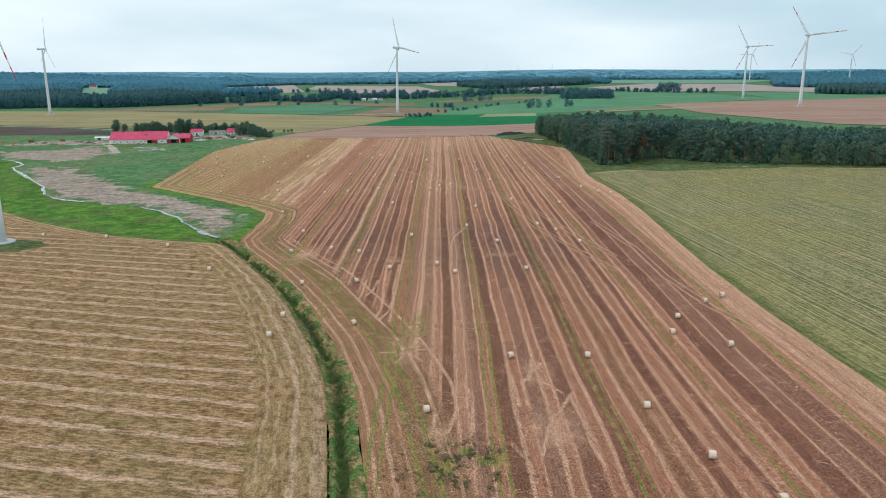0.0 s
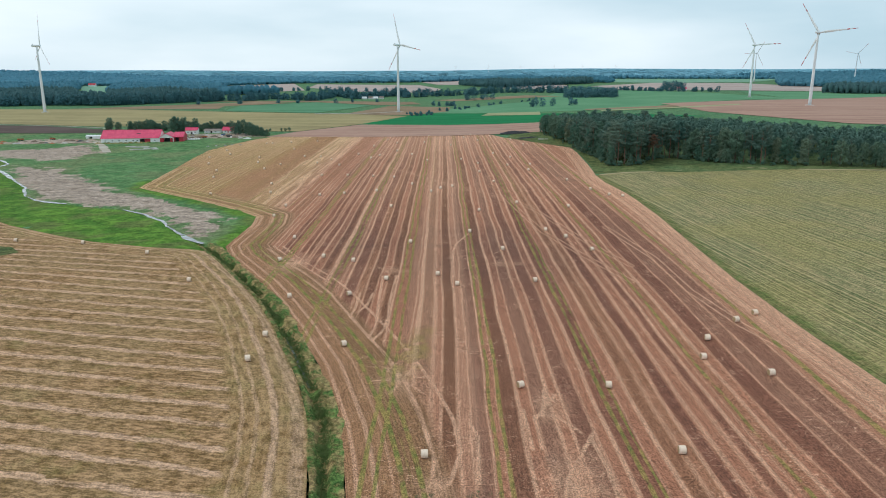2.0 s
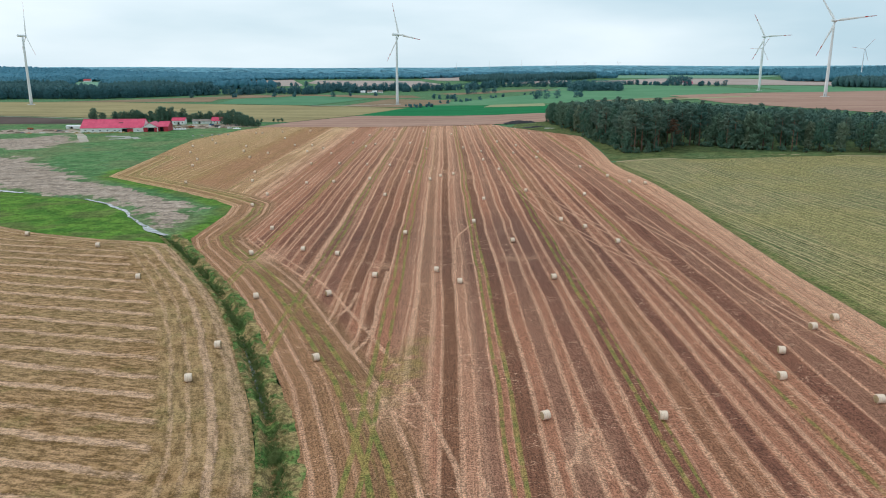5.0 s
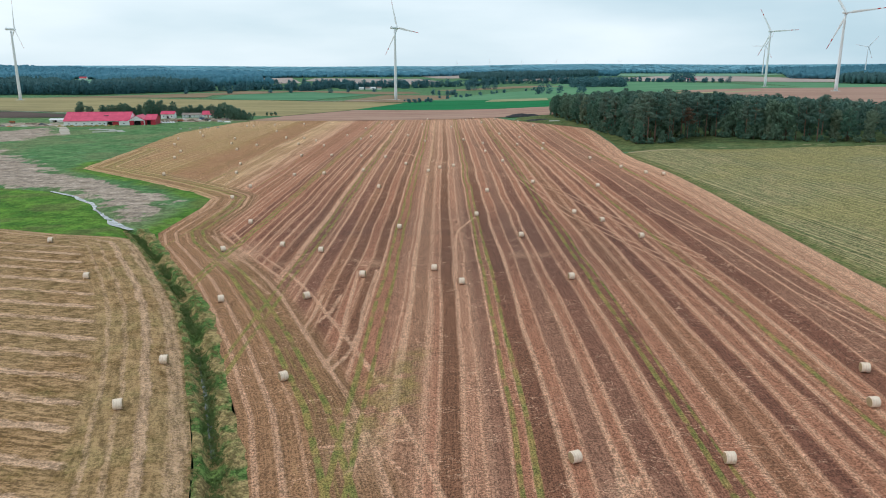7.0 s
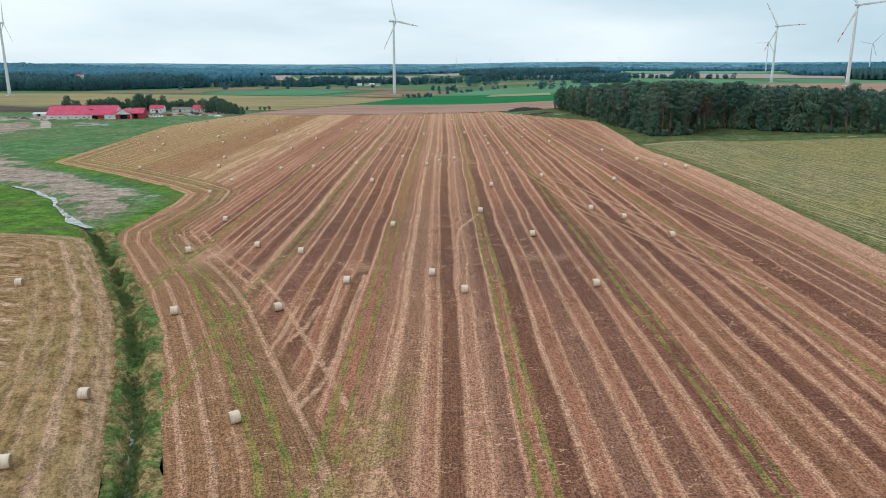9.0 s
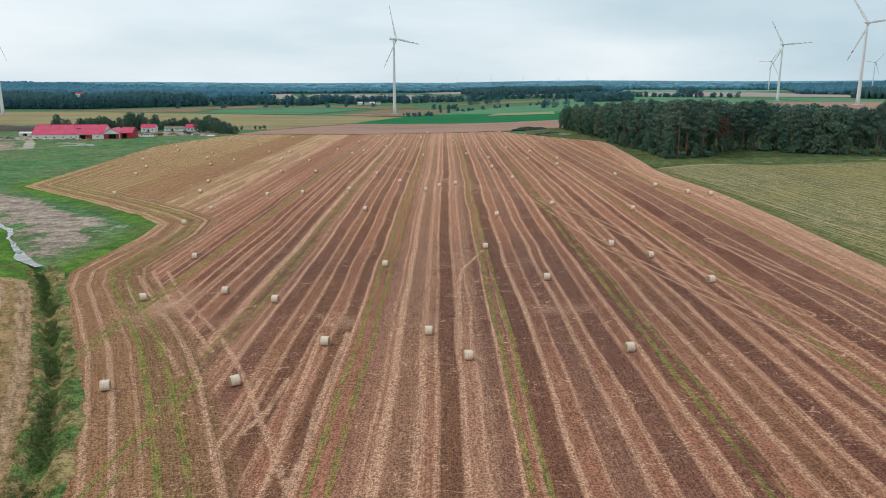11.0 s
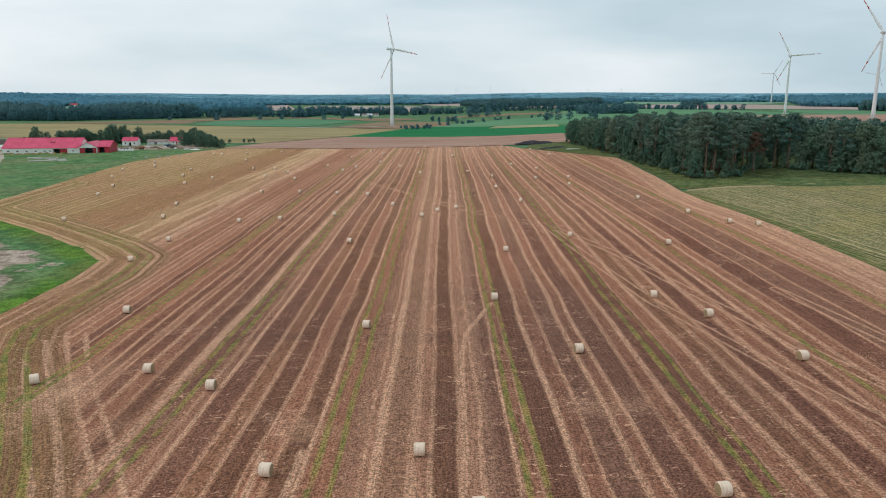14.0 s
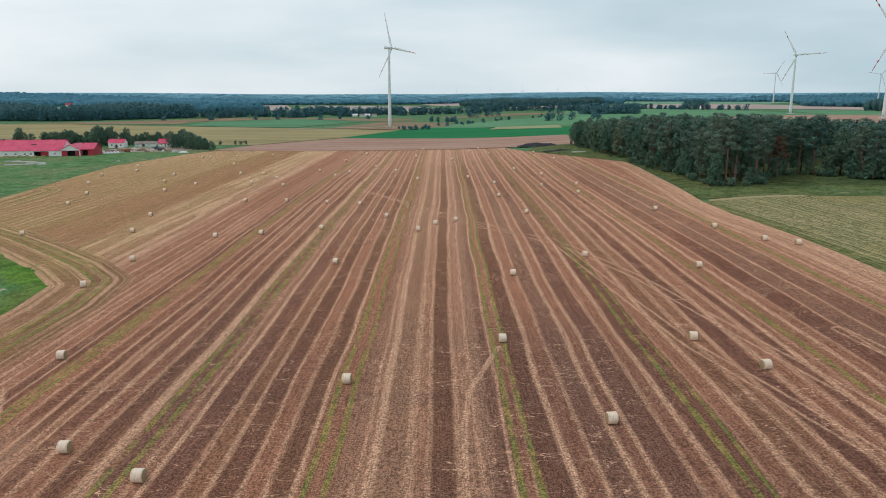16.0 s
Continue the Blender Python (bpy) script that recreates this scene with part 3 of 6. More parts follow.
def build_ground():
    xs = np.unique(np.concatenate([np.linspace(-400, 400, 101), np.sign(np.linspace(-1, 1, 81)) * (400 + 4600 * np.abs(np.linspace(-1, 1, 81)) ** 2)]))
    ys = np.unique(np.concatenate([np.linspace(-400, 1000, 141), 1000 + 4000 * np.linspace(0, 1, 60) ** 1.4, [-1500, -900, -600]]))
    X, Y = np.meshgrid(xs, ys)
    Z = land(X, Y) - 0.12
    Z = Z - 5.0 * np.exp(-((near_line(X, Y, DITCH + STREAM) / 9.0) ** 2))
    Z = Z + rim(X, Y)
    me = mesh_of("ground", np.stack([X, Y, Z], -1).reshape(-1, 3), grid_faces(*X.shape), M_GROUND, True)
    tagged(new("ground", me), "wide green farmland sheet reaching a hazy horizon", "ground", kind="structure")


build_ground()


def random_bands(rng, lo, hi, gap, width):
    out, x = [], lo
    while x < hi:
        out.append((x, rng.uniform(*width)))
        x += rng.uniform(*gap)
    return out


ROWS = [(-65.4, 1.6), (-63.4, 1.0), (-61.2, 1.2), (-59, 0.9), (-53.6, 1.5), (-50.9, 1.1), (-48.6, 1.2), (-47.3, 1.0), (-44.4, 1.6), (-41.6, 1.6), (-37.6, 3.2), (-32.6, 1.4), (-30.9, 1.5), (-26.8, 1.4), (-24.2, 1.3), (-20.9, 1.0), (-18.3, 1.6), (-15.2, 1.3), (-8.8, 1.0), (-7.4, 2.4), (-3.4, 2.4), (-1.3, 1.5), (2.1, 1.8), (4.4, 1.1), (7.8, 0.9), (9.9, 0.8), (13.9, 1.9), (16.7, 1.2), (20.4, 1.9), (22.7, 1.5), (26.7, 1.5), (29.1, 1.9), (34.0, 1.0), (36.7, 2.0), (40.2, 2.2), (42.8, 1.9), (46.6, 2.2), (49.6, 2.4), (52.4, 1.8), (54.0, 1.2)]
WEED_ROWS = [(-57.0, 2.0), (-55.6, 2.2), (-36.2, 1.8), (-34.3, 2.0), (-13.9, 1.9), (-11.7, 1.7), (8.5, 1.7), (10.3, 1.7), (31.5, 2.0), (33.3, 1.3), (55.2, 2.0), (76.3, 2.8)]
# strips of bare dark soil between the passes
BARE = [(-61, -57.6, 0.8), (-53.2, -51.3, 0.5), (-50.5, -49, 0.8), (-47, -44.9, 0.6), (-41.2, -39.2, 1.0), (-36, -34, 0.8), (-30.5, -27.3, 0.8), (-23.8, -21.2, 0.9), (-17.8, -15.6, 0.9), (-11.4, -9.2, 0.5), (-6.6, -4.2, 0.6), (-1.0, 1.7, 0.9), (4.8, 7.5, 1.0), (10.6, 13.5, 1.0), (17.0, 20.0, 1.0), (23.1, 26.4, 1.0), (29.5, 33.8, 0.7), (37.6, 39.5, 0.4), (43.3, 45.8, 0.9), (50.3, 51.9, 0.7), (60.2, 64.3, 0.8), (64.9, 68.6, 1.0), (69.2, 73.8, 0.9)]
_rng = random.Random(5)
ROWS += [(57.6, 2.0), (60.0, 1.5), (64.6, 0.9), (68.9, 1.1), (74.1, 1.5), (78.6, 1.8), (82, 1.5)] + random_bands(_rng, -92, -67, (2.6, 4.2), (1.0, 1.8)) + random_bands(_rng, -200, -104, (2.4, 4.5), (1.0, 1.8))
WEED_ROWS += random_bands(_rng, -190, -62, (14, 26), (0.8, 2.0))


def bands(x, rows, even=False):
    out = np.zeros_like(x)
    for i, (c, w) in enumerate(rows):
        out = np.maximum(out, (1.0 if even else 0.72 + 0.28 * math.sin(i * 2.7)) * (1 - step(w * 0.13, w * 0.33, np.abs(x - c))))
    return out


def tone_at(x, y):
    """Lighter, redder stubble along the passes, dark bare soil between them."""
    q, out = sway(x, y), np.zeros_like(x)
    for a, b, k in BARE:
        out = np.maximum(out, k * step(a - 0.35, a + 0.45, q) * (1 - step(b - 0.45, b + 0.35, q)))
    out = out * (1 - 0.2 * step(350, 420, y) - 0.3 * step(420, 700, y)) * (0.75 + 0.5 * vnoise(x * 1.5, y, 70, 21))
    return np.clip(0.86 - 0.86 * out, 0, 1)


_cuts = np.array(sorted(c for c, w in ROWS))
_fills = np.random.default_rng(77).permutation(np.linspace(0.0, 1.0, len(_cuts) + 1))


def infill_at(x, y):
    """One value for each strip between two straw rows."""
    return _fills[np.searchsorted(_cuts, sway(x, y))]


# Broad blotches and small spots of darker soil.
def darkening_at(x, y):
    d = np.exp(-(((x - 34) / 40) ** 2 + ((y - 265) / 75) ** 2)) * 0.35 * vnoise(x * 2, y, 40, 14) + (0.34 + 0.36 * np.exp(-(((x - 14) / 28) ** 2))) * np.exp(-(((y - 292) / 44) ** 4)) * (0.4 + vnoise(x * 1.6, y, 30, 16)) * step(-48, -34, x)
    d = d + 0.8 * np.exp(-(((x + 40) / 14) ** 2 + ((y - 330) / 70) ** 2)) * vnoise(x * 3, y, 40, 15)
    d = d + 1.3 * spots(x, y, DARKS) * (0.5 + vnoise(x, y, 1.2, 20))
    return np.clip(d, 0, 1)


def sway(x, y):
    return x + 0.28 * np.sin(y / 47.0 + x * 0.05) + 0.09 * np.sin(y / 13.0 + x * 0.21) + 0.55 * (vnoise(x * 4, y, 17, 33) - 0.5)


def straw_at(x, y):
    s = bands(sway(x, y), ROWS) * (0.6 + 0.5 * vnoise(x * 3, y, 30, 1))
    pale = step(-104, -101, x) * (1 - step(-80, -77, x)) * step(360, 400, y)
    brown = step(-132, -128, x) * (1 - step(-106, -103, x)) * step(400, 430, y)
    brown = np.maximum(brown, 0.8 * step(-79, -77, x) * (1 - step(-63, -61, x)) * step(440, 480, y))
    s = np.maximum(s * (1 - 0.3 * brown), pale * (0.25 + 0.75 * step(0.42, 0.58, vnoise(sway(x, y) * 22, y, 40, 2)))) * (1 - 0.55 * brown)
    s = s + (0.16 * step(370, 450, y) + 0.4 * step(520, 740, y)) * (1 - brown) * (0.5 + 0.5 * vnoise(x * 5, y, 60, 8))
    s = s + 0.26 * step(-12, -10, x) * (1 - step(-2.5, -1, x)) + 0.25 * step(2.0, 3.0, x) * (1 - step(5.5, 6.5, x))
    return np.clip(s, 0, 1)


# machine trails over the headland and the turning places
TRAILS = [[(-66.9, 301), (-60.8, 289.8), (-53.7, 277.4), (-45.7, 264), (-39.3, 252.5), (-34.4, 242.7), (-24.8, 219), (-14.1, 194.3), (-9.5, 181), (-5.4, 166), (-2.3, 148), (-2.5, 141.5)],
          [(-62, 304.7), (-54.2, 289.4), (-44.7, 273), (-37, 260.5), (-31.8, 250.5), (-26.9, 240), (-16.6, 215.4), (-8, 194), (-2.5, 176.6), (1.2, 162.2), (2.4, 150.2), (0.3, 140.2), (-3.4, 135.8)],
          [(-65.5, 305), (-55.5, 286.3), (-46.3, 270.7), (-38, 256.7), (-35.4, 252.3)], [(-68, 297), (-62.3, 286.6), (-53.4, 271), (-43.3, 254.3), (-37, 243.5)],
          [(27, 157.3), (19.7, 141.5), (16.9, 130.5)], [(25.9, 154.4), (26.6, 143.5), (26.3, 134), (27.1, 126)], [(19.7, 141.5), (20.8, 128)], [(9.3, 318), (3.9, 300), (2.9, 288.8), (2.5, 251.6)],
          [(20.2, 175), (18.3, 162.7)], [(16.3, 161.2), (22.3, 173)], [(20.3, 164.2), (24.8, 156)], [(-14, 187), (-5, 174)], [(-12, 173), (-7, 188)], [(-16, 180), (-3, 182)],
          [(-15.7, 260), (-16, 231.4), (-15.4, 221), (-15.8, 212.5), (-16.7, 208), (-18.2, 204)], [(-20, 260), (-19.1, 231.6), (-18.4, 219.4), (-18.3, 212.6), (-19.5, 205.3)], [(-21.6, 242), (-22.2, 231), (-24, 225.5)], [(-25.4, 242), (-25.3, 227.6), (-25.9, 221.6)],
          [(4.1, 161), (5.5, 156), (5, 140)], [(14.8, 166.5), (14.9, 150.6)], [(16.9, 163.6), (16.6, 150.6)], [(22.4, 145.7), (20.3, 139.3), (20.4, 122.5)], [(11.8, 135.5), (14.3, 128), (14.6, 122)]]
DARKS = [(17.6, 146.6, 1.0, 2.2), (14.6, 145.5, 0.8, 1.6), (0.9, 136.7, 0.35, 2.6), (3.3, 136.6, 0.35, 2.2), (6, 136.4, 0.4, 2.8), (-2.1, 132.5, 2.5, 2), (2, 130, 6, 2), (12, 262, 0.8, 4), (-6, 298, 7, 2.2), (12, 297, 5, 2.0), (-30, 300, 6, 2)]


def trail_at(x, y):
    return np.minimum(np.min([near_line(x, y, t) for t in TRAILS], axis=0), 9.0)


def spots(x, y, items):
    return np.max([np.exp(-(((x - cx) / rx) ** 2 + ((y - cy) / ry) ** 2)) for cx, cy, rx, ry in items], axis=0)


def scuff_at(x, y):
    """Trampled, straw-strewn places where the machines turned and crossed."""
    belt = 0.4 * np.exp(-(((y - 266 - 0.05 * x) / 5) ** 2)) * step(0.5, 0.9, vnoise(x, y, 6, 4)) * (np.abs(x - 5) < 48)
    s = spots(x, y, [(-52.5, 278.7, 5, 10), (-9.5, 181, 4.5, 7), (20.6, 166, 3, 5), (21, 141, 5, 9), (-2, 139, 3, 4)])
    return np.clip(belt + 1.0 * s * (0.2 + 0.9 * vnoise(x * 2, y, 2.6, 6)), 0, 1)


def weed_at(x, y):
    w = np.clip(bands(sway(x, y), WEED_ROWS, True) * (0.75 + 0.7 * vnoise(x, y, 18, 7)), 0, 1)
    w = np.maximum(w, 1.6 * np.exp(-(((x - 3.5) / 7) ** 2 + ((y - 128) / 9) ** 2)) * step(0.25, 0.75, vnoise(x, y, 3.4, 9)))
    patch = np.exp(-(((x + 8) / 13) ** 2 + ((y - 195) / 26) ** 2)) * vnoise(x * 2.5, y, 14, 5)
    far = 0.7 * step(330, 430, y) * bands(sway(x, y), [(-7, 5), (38, 4)])
    return np.clip(np.maximum(np.maximum(w, patch * 0.9), far), 0, 1)


def olive_at(x, y):
    return np.clip((1 - step(-98, -76, x)) * step(330, 385, y) * (0.55 + 0.4 * vnoise(x, y, 45, 11)) - 0.3 * step(-128, -122, x) * (1 - step(-100, -95, x)), 0, 1)


TRACKS = [[(-36, 522), (0, 452), (19, 416), (33, 392), (42, 358), (50, 310), (54, 288), (60, 262)], [(-12, 470), (12, 424), (30, 402), (36, 342), (39, 316), (47, 280), (56, 245)], [(64, 320), (69.5, 270), (69.5, 234), (73, 205), (78, 185)]]


def track_at(x, y):
    return np.minimum(np.min([near_line(x, y, t) for t in TRACKS], axis=0), 9.0)


stubble = strip_field("stubble_field", np.concatenate([np.arange(-60, 110, 4.5), np.arange(110, 312, 1.3), np.arange(313, 450, 2.3), np.arange(451, 757, 4.5), [757.0]]), np.concatenate([np.arange(-196, -100, 0.4), np.arange(-100, 98.5, 0.22)]), FIELD_LEFT, FIELD_RIGHT, M_STUBBLE, 0.02,
                      {"straw": straw_at, "weed": weed_at, "olive": olive_at, "track": track_at, "darkening": darkening_at, "scuff": scuff_at, "infill": infill_at, "trail": trail_at, "tone": tone_at,
                       "edge_left": lambda x, y: np.minimum(near_line(x, y, FIELD_LEFT[:-4]), 60), "edge_right": lambda x, y: np.minimum(near_line(x, y, FIELD_RIGHT[:15]), 60)})
tagged(stubble, "harvested brown stubble field with pale straw rows", "field", kind="structure")

MOWN_EDGE = [(x - D_OFF, y) for x, y in DITCH[:-1]] + [(-92.5, 298.9)]
MOWN_TOP = [(-260, 405), (-222, 372), (-190, 345.5), (-163, 328), (-140, 314.5), (-112, 303.5), (-93, 299)]


def build_mown():
    ys = np.arange(-60, 420, 2.5)
    xs = np.arange(-330, 0, 2.5)
    top = [(p[0], p[1]) for p in MOWN_TOP]
    X = xs[None, :] + 0 * ys[:, None]
    rx = np.interp(ys, [p[1] for p in MOWN_EDGE], [p[0] for p in MOWN_EDGE])
    X = np.minimum(X, rx[:, None])
    Y = ys[:, None] + 0 * X
    limit = np.interp(X, [-330] + [p[0] for p in top], [460] + [p[1] for p in top])
    Y = np.minimum(Y, limit)
    Z = land(X, Y) + 0.02
    F = grid_faces(*X.shape)
    P = np.stack([X.ravel(), Y.ravel()], -1)
    a, b = P[F[:, 2]] - P[F[:, 0]], P[F[:, 3]] - P[F[:, 1]]
    F = F[np.abs(a[:, 0] * b[:, 1] - a[:, 1] * b[:, 0]) > 1e-3]
    ang = math.atan2(-15.5, 65)
    me = mesh_of("mown_field", np.stack([X, Y, Z], -1).reshape(-1, 3), F, M_MOWN, True,
                 attrs={"row": -math.sin(ang) * X + math.cos(ang) * Y, "along": math.cos(ang) * X + math.sin(ang) * Y, "edge": np.minimum(near_line(X, Y, MOWN_EDGE), near_line(X, Y, MOWN_TOP) * 1.6)})
    tagged(new("mown_field", me), "mown olive stubble field with raked straw swaths", "field", kind="structure")


build_mown()

CROP_TOP = [(78, 447), (84, 446), (100, 441.5), (113, 441.5), (137, 450), (153, 452), (175, 449), (203, 436), (250, 424), (330, 405)]


def build_crop():
    xs, ys = np.arange(78, 331, 3.0), np.arange(-60, 460, 3.0)
    lx = np.interp(ys, [p[1] for p in FIELD_RIGHT], [p[0] for p in FIELD_RIGHT])
    X = np.maximum(xs[None, :] + 0 * ys[:, None], lx[:, None])
    Y = np.minimum(ys[:, None] + 0 * X, np.interp(X, [p[0] for p in CROP_TOP], [p[1] for p in CROP_TOP]))
    F = grid_faces(*X.shape)
    P = np.stack([X.ravel(), Y.ravel()], -1)
    a, b = P[F[:, 2]] - P[F[:, 0]], P[F[:, 3]] - P[F[:, 1]]
    F = F[np.abs(a[:, 0] * b[:, 1] - a[:, 1] * b[:, 0]) > 1e-3]
    me = mesh_of("green_field", np.stack([X, Y, land(X, Y) + 0.05], -1).reshape(-1, 3), F, M_CROP, True,
                 attrs={"row": X + 0.105 * Y, "edge": X - np.interp(Y, [p[1] for p in FIELD_RIGHT], [p[0] for p in FIELD_RIGHT])})
    tagged(new("green_field", me), "green regrowing field with faint pale drill rows", "field", kind="structure")


build_crop()

MUD = [(-208, 408), (-174, 392), (-150, 384.5), (-127, 361), (-106, 329), (-98, 321), (-95, 330), (-97, 352), (-108, 368), (-141, 408), (-166, 419), (-203, 459), (-260, 525), (-305, 546), (-273, 497), (-236, 440)]
YARD = [(-246, 733), (-215, 745), (-182, 762), (-200, 800), (-262, 792)]
LOT = [(-420, 690), (-390, 735), (-330, 745), (-318, 700), (-345, 690)]
MUD_YARD = [(-385, 642), (-341, 659), (-316, 690), (-272, 624), (-279, 580), (-298, 567), (-356, 598)]


def build_meadow():
    xs, ys = np.arange(-520, -60, 2.2), np.arange(290, 800, 2.2)
    X, Y = np.meshgrid(xs, ys)
    d = near_line(X, Y, STREAM)
    Z = land(X, Y) - 0.02 - 0.55 * np.exp(-((d / 2.6) ** 2)) - 1.2 * np.exp(-((near_line(X, Y, DITCH) / 3.5) ** 2)) + 0.25 * (vnoise(X, Y, 9, 2) - 0.5)
    Z = Z - 0.5 * step(0.5, 4.0, inside(X, Y, FIELD_LEFT[10:] + [(40, 757), (40, 253)]))
    cut = np.interp(X, [-330] + [p[0] for p in MOWN_TOP], [460] + [p[1] for p in MOWN_TOP]) - Y
    Z = Z - 0.6 * step(0.3, 3.0, cut) * (X < -93)
    side = Y - np.interp(X, [p[0] for p in STREAM[::-1]], [p[1] for p in STREAM[::-1]])
    fringe = near_line(X, Y, FIELD_LEFT[10:22])
    lush = np.where(side < 0, np.minimum(d, 12), -np.minimum(d, 12))
    mud = np.maximum(inside(X, Y, MUD), inside(X, Y, MUD_YARD) - 4)
    mud = np.maximum(mud, np.maximum(inside(X, Y, YARD), inside(X, Y, LOT)) - 3)
    mud = np.where(side < -1, np.minimum(mud, -9), np.clip(mud, -20, 14))
    lush = np.maximum(lush, 1.5 - fringe / 4.0)
    mud = np.minimum(mud, fringe * 2.2 - 26)
    me = mesh_of("meadow", np.stack([X, Y, Z], -1).reshape(-1, 3), grid_faces(*X.shape), M_MEADOW, True, attrs={"lush": lush, "mud": mud})
    tagged(new("meadow", me), "lush green meadow with bare muddy flats", "meadow", kind="structure")


build_meadow()


def ribbon(line, offsets, heights, name, mat, jitter=0.0, sink=0.0, spacing=2.0):
    """A strip with a cross-section, swept along a line over the ground."""
    P = np.array(line, float)
    seg = np.concatenate([[0], np.cumsum(np.hypot(*np.diff(P, axis=0).T))])
    s = np.arange(0, seg[-1], spacing)
    cx, cy = np.interp(s, seg, P[:, 0]), np.interp(s, seg, P[:, 1])
    k = np.ones(5) / 5
    cx, cy = np.convolve(np.pad(cx, 2, mode="edge"), k, "valid"), np.convolve(np.pad(cy, 2, mode="edge"), k, "valid")
    cx, cy = cx + 0.8 * (jitter > 1) * (vnoise(s, 3.0, 7, 8) - 0.5), cy + 0.8 * (jitter > 1) * (vnoise(s, 9.0, 7, 9) - 0.5)
    tx, ty = np.gradient(cx), np.gradient(cy)
    n = np.hypot(tx, ty)
    tx, ty = tx / n, ty / n
    o = np.array(offsets)[None, :] * (1 + jitter * (vnoise(s[:, None], np.sign(np.array(offsets))[None, :] * 50, 13, 5) - 0.5) + 0.5 * jitter * (vnoise(s[:, None], np.sign(np.array(offsets))[None, :] * 70, 3, 6) - 0.5))
    X, Y = cx[:, None] + ty[:, None] * o, cy[:, None] - tx[:, None] * o
    Z = land(X, Y) + np.array(heights)[None, :] - sink + jitter * 0.3 * (vnoise(X, Y, 1.7, 4) - 0.5) * (np.abs(np.array(offsets)) < max(offsets) - 0.1)
    me = mesh_of(name, np.stack([X, Y, Z], -1).reshape(-1, 3), grid_faces(*X.shape), mat, True)
    return new(name, me)


tagged(ribbon(DITCH, (-2.6, -2.0, -1.4, -0.9, -0.3, 0.3, 0.9, 1.4, 2.0, 4.0), (-0.03, 0.12, -0.1, -0.9, -1.4, -1.4, -0.9, -0.1, 0.12, -0.03), "drainage_ditch", M_BANK, 0.5),
       "overgrown grassy drainage ditch between two fields", "ditch", kind="structure")
for reach in (STREAM[:8], STREAM[9:]):
    tagged(ribbon(reach, (-0.9, -0.3, 0.3, 0.9), (0, 0, 0, 0), "stream", M_WATER, 1.9, 0.24, 1.0), "narrow winding stream reflecting the pale sky", "stream", kind="structure")
tagged(ribbon(DITCH[8:11], (-0.3, 0.3), (0, 0), "ditch_water", M_WATER, 0.5, 1.36), "thin dark water at the ditch bottom", "water", kind="structure")


def far_patch(name, label, poly, mat, lift=0.3, cell=60, rounds=4):
    """A distant field: a flat piece of the patchwork, draped on the ground."""
    bm = bmesh.new()
    vs = [bm.verts.new((x, y, 0)) for x, y in poly]
    bm.faces.new(vs)
    bmesh.ops.triangulate(bm, faces=bm.faces[:])
    for _ in range(rounds):
        long = [e for e in bm.edges if e.calc_length() > cell]
        if long:
            bmesh.ops.subdivide_edges(bm, edges=long, cuts=1)
            bmesh.ops.triangulate(bm, faces=bm.faces[:])
    for v in bm.verts:
        v.co.z = zat(v.co.x, v.co.y) + lift
    bmesh.ops.recalc_face_normals(bm, faces=bm.faces[:])
    if sum(f.normal.z for f in bm.faces) < 0:
        bmesh.ops.reverse_faces(bm, faces=bm.faces[:])
    me = bpy.data.meshes.new(name)
    bm.to_mesh(me)
    bm.free()
    me.materials.append(mat)
    tagged(new(name, me), label, "field", kind="structure")


far_patch("bare_field", "bare pinkish harvested field beyond the stubble", [(-176, 757), (-160, 757), (40, 757), (52, 740), (105, 735), (107, 845), (-98, 912), (-156, 815)], M_PINK, 0.2)
far_patch("green_strip", "deep green crop strip", [(-107, 912), (-51, 1080), (-2, 1114), (126, 985), (260, 900), (300, 860), (107, 845)], M_GREENF, 0.12)
far_patch("pale_strip", "pale narrow stubble strip", [(50, 1010), (62, 1056), (128, 1015), (122, 960)], M_PALE, 0.45)
far_patch("beige_field", "beige harvested field beside the turbines", [(-540, 930), (-1100, 1230), (-700, 1250), (-528, 1243), (-331, 1174), (-128, 1108), (-50, 1055), (-99, 920), (-157, 819), (-192, 820), (-330, 900), (-390, 885)], M_BEIGE, 0.2)
far_patch("ploughed_field", "dark freshly ploughed field", [(-800, 815), (-800, 960), (-539, 910), (-460, 891), (-378, 849), (-358, 805), (-413, 799)], M_PLOUGH, 0.15)
far_patch("fallow_strip", "brown fallow strip", [(-620, 1250), (-498, 1366), (-368, 1512), (-290, 1462), (-388, 1342), (-372, 1253), (-522, 1245)], M_BROWNF, 0.25)
far_patch("cabbage_field", "blue-green vegetable field", [(-344, 1189), (-362, 1360), (-249, 1482), (-126, 1367), (-192, 1139)], M_GREENB, 0.35)
far_patch("fallow_strip", "brown fallow strip before the hedgerow", [(-500, 1530), (-400, 1535), (-262, 1552), (-60, 1490), (-40, 1395), (-118, 1380), (-245, 1490), (-360, 1500)], M_BROWNF, 0.3)
far_patch("fallow_strip", "brown fallow strip before the hedgerow", [(-20, 1560), (180, 1640), (250, 1560), (120, 1500), (20, 1490)], M_BROWNF, 0.3)
far_patch("pale_strip", "pale narrow stubble strip", [(205, 985), (300, 1012), (420, 1075), (425, 1100), (300, 1036), (205, 1003)], M_PALE, 0.5)
far_patch("fallow_strip", "brown fallow strip", [(190, 1010), (300, 1040), (328, 1060), (328, 1095), (300, 1072), (190, 1035)], M_BROWNF, 0.48)
far_patch("clearing", "green clearing in the forest, paled by haze in its colour", [(-830, 1880), (-1185, 2700), (-1300, 2700), (-900, 1880)], M_PALEG, 0.8)
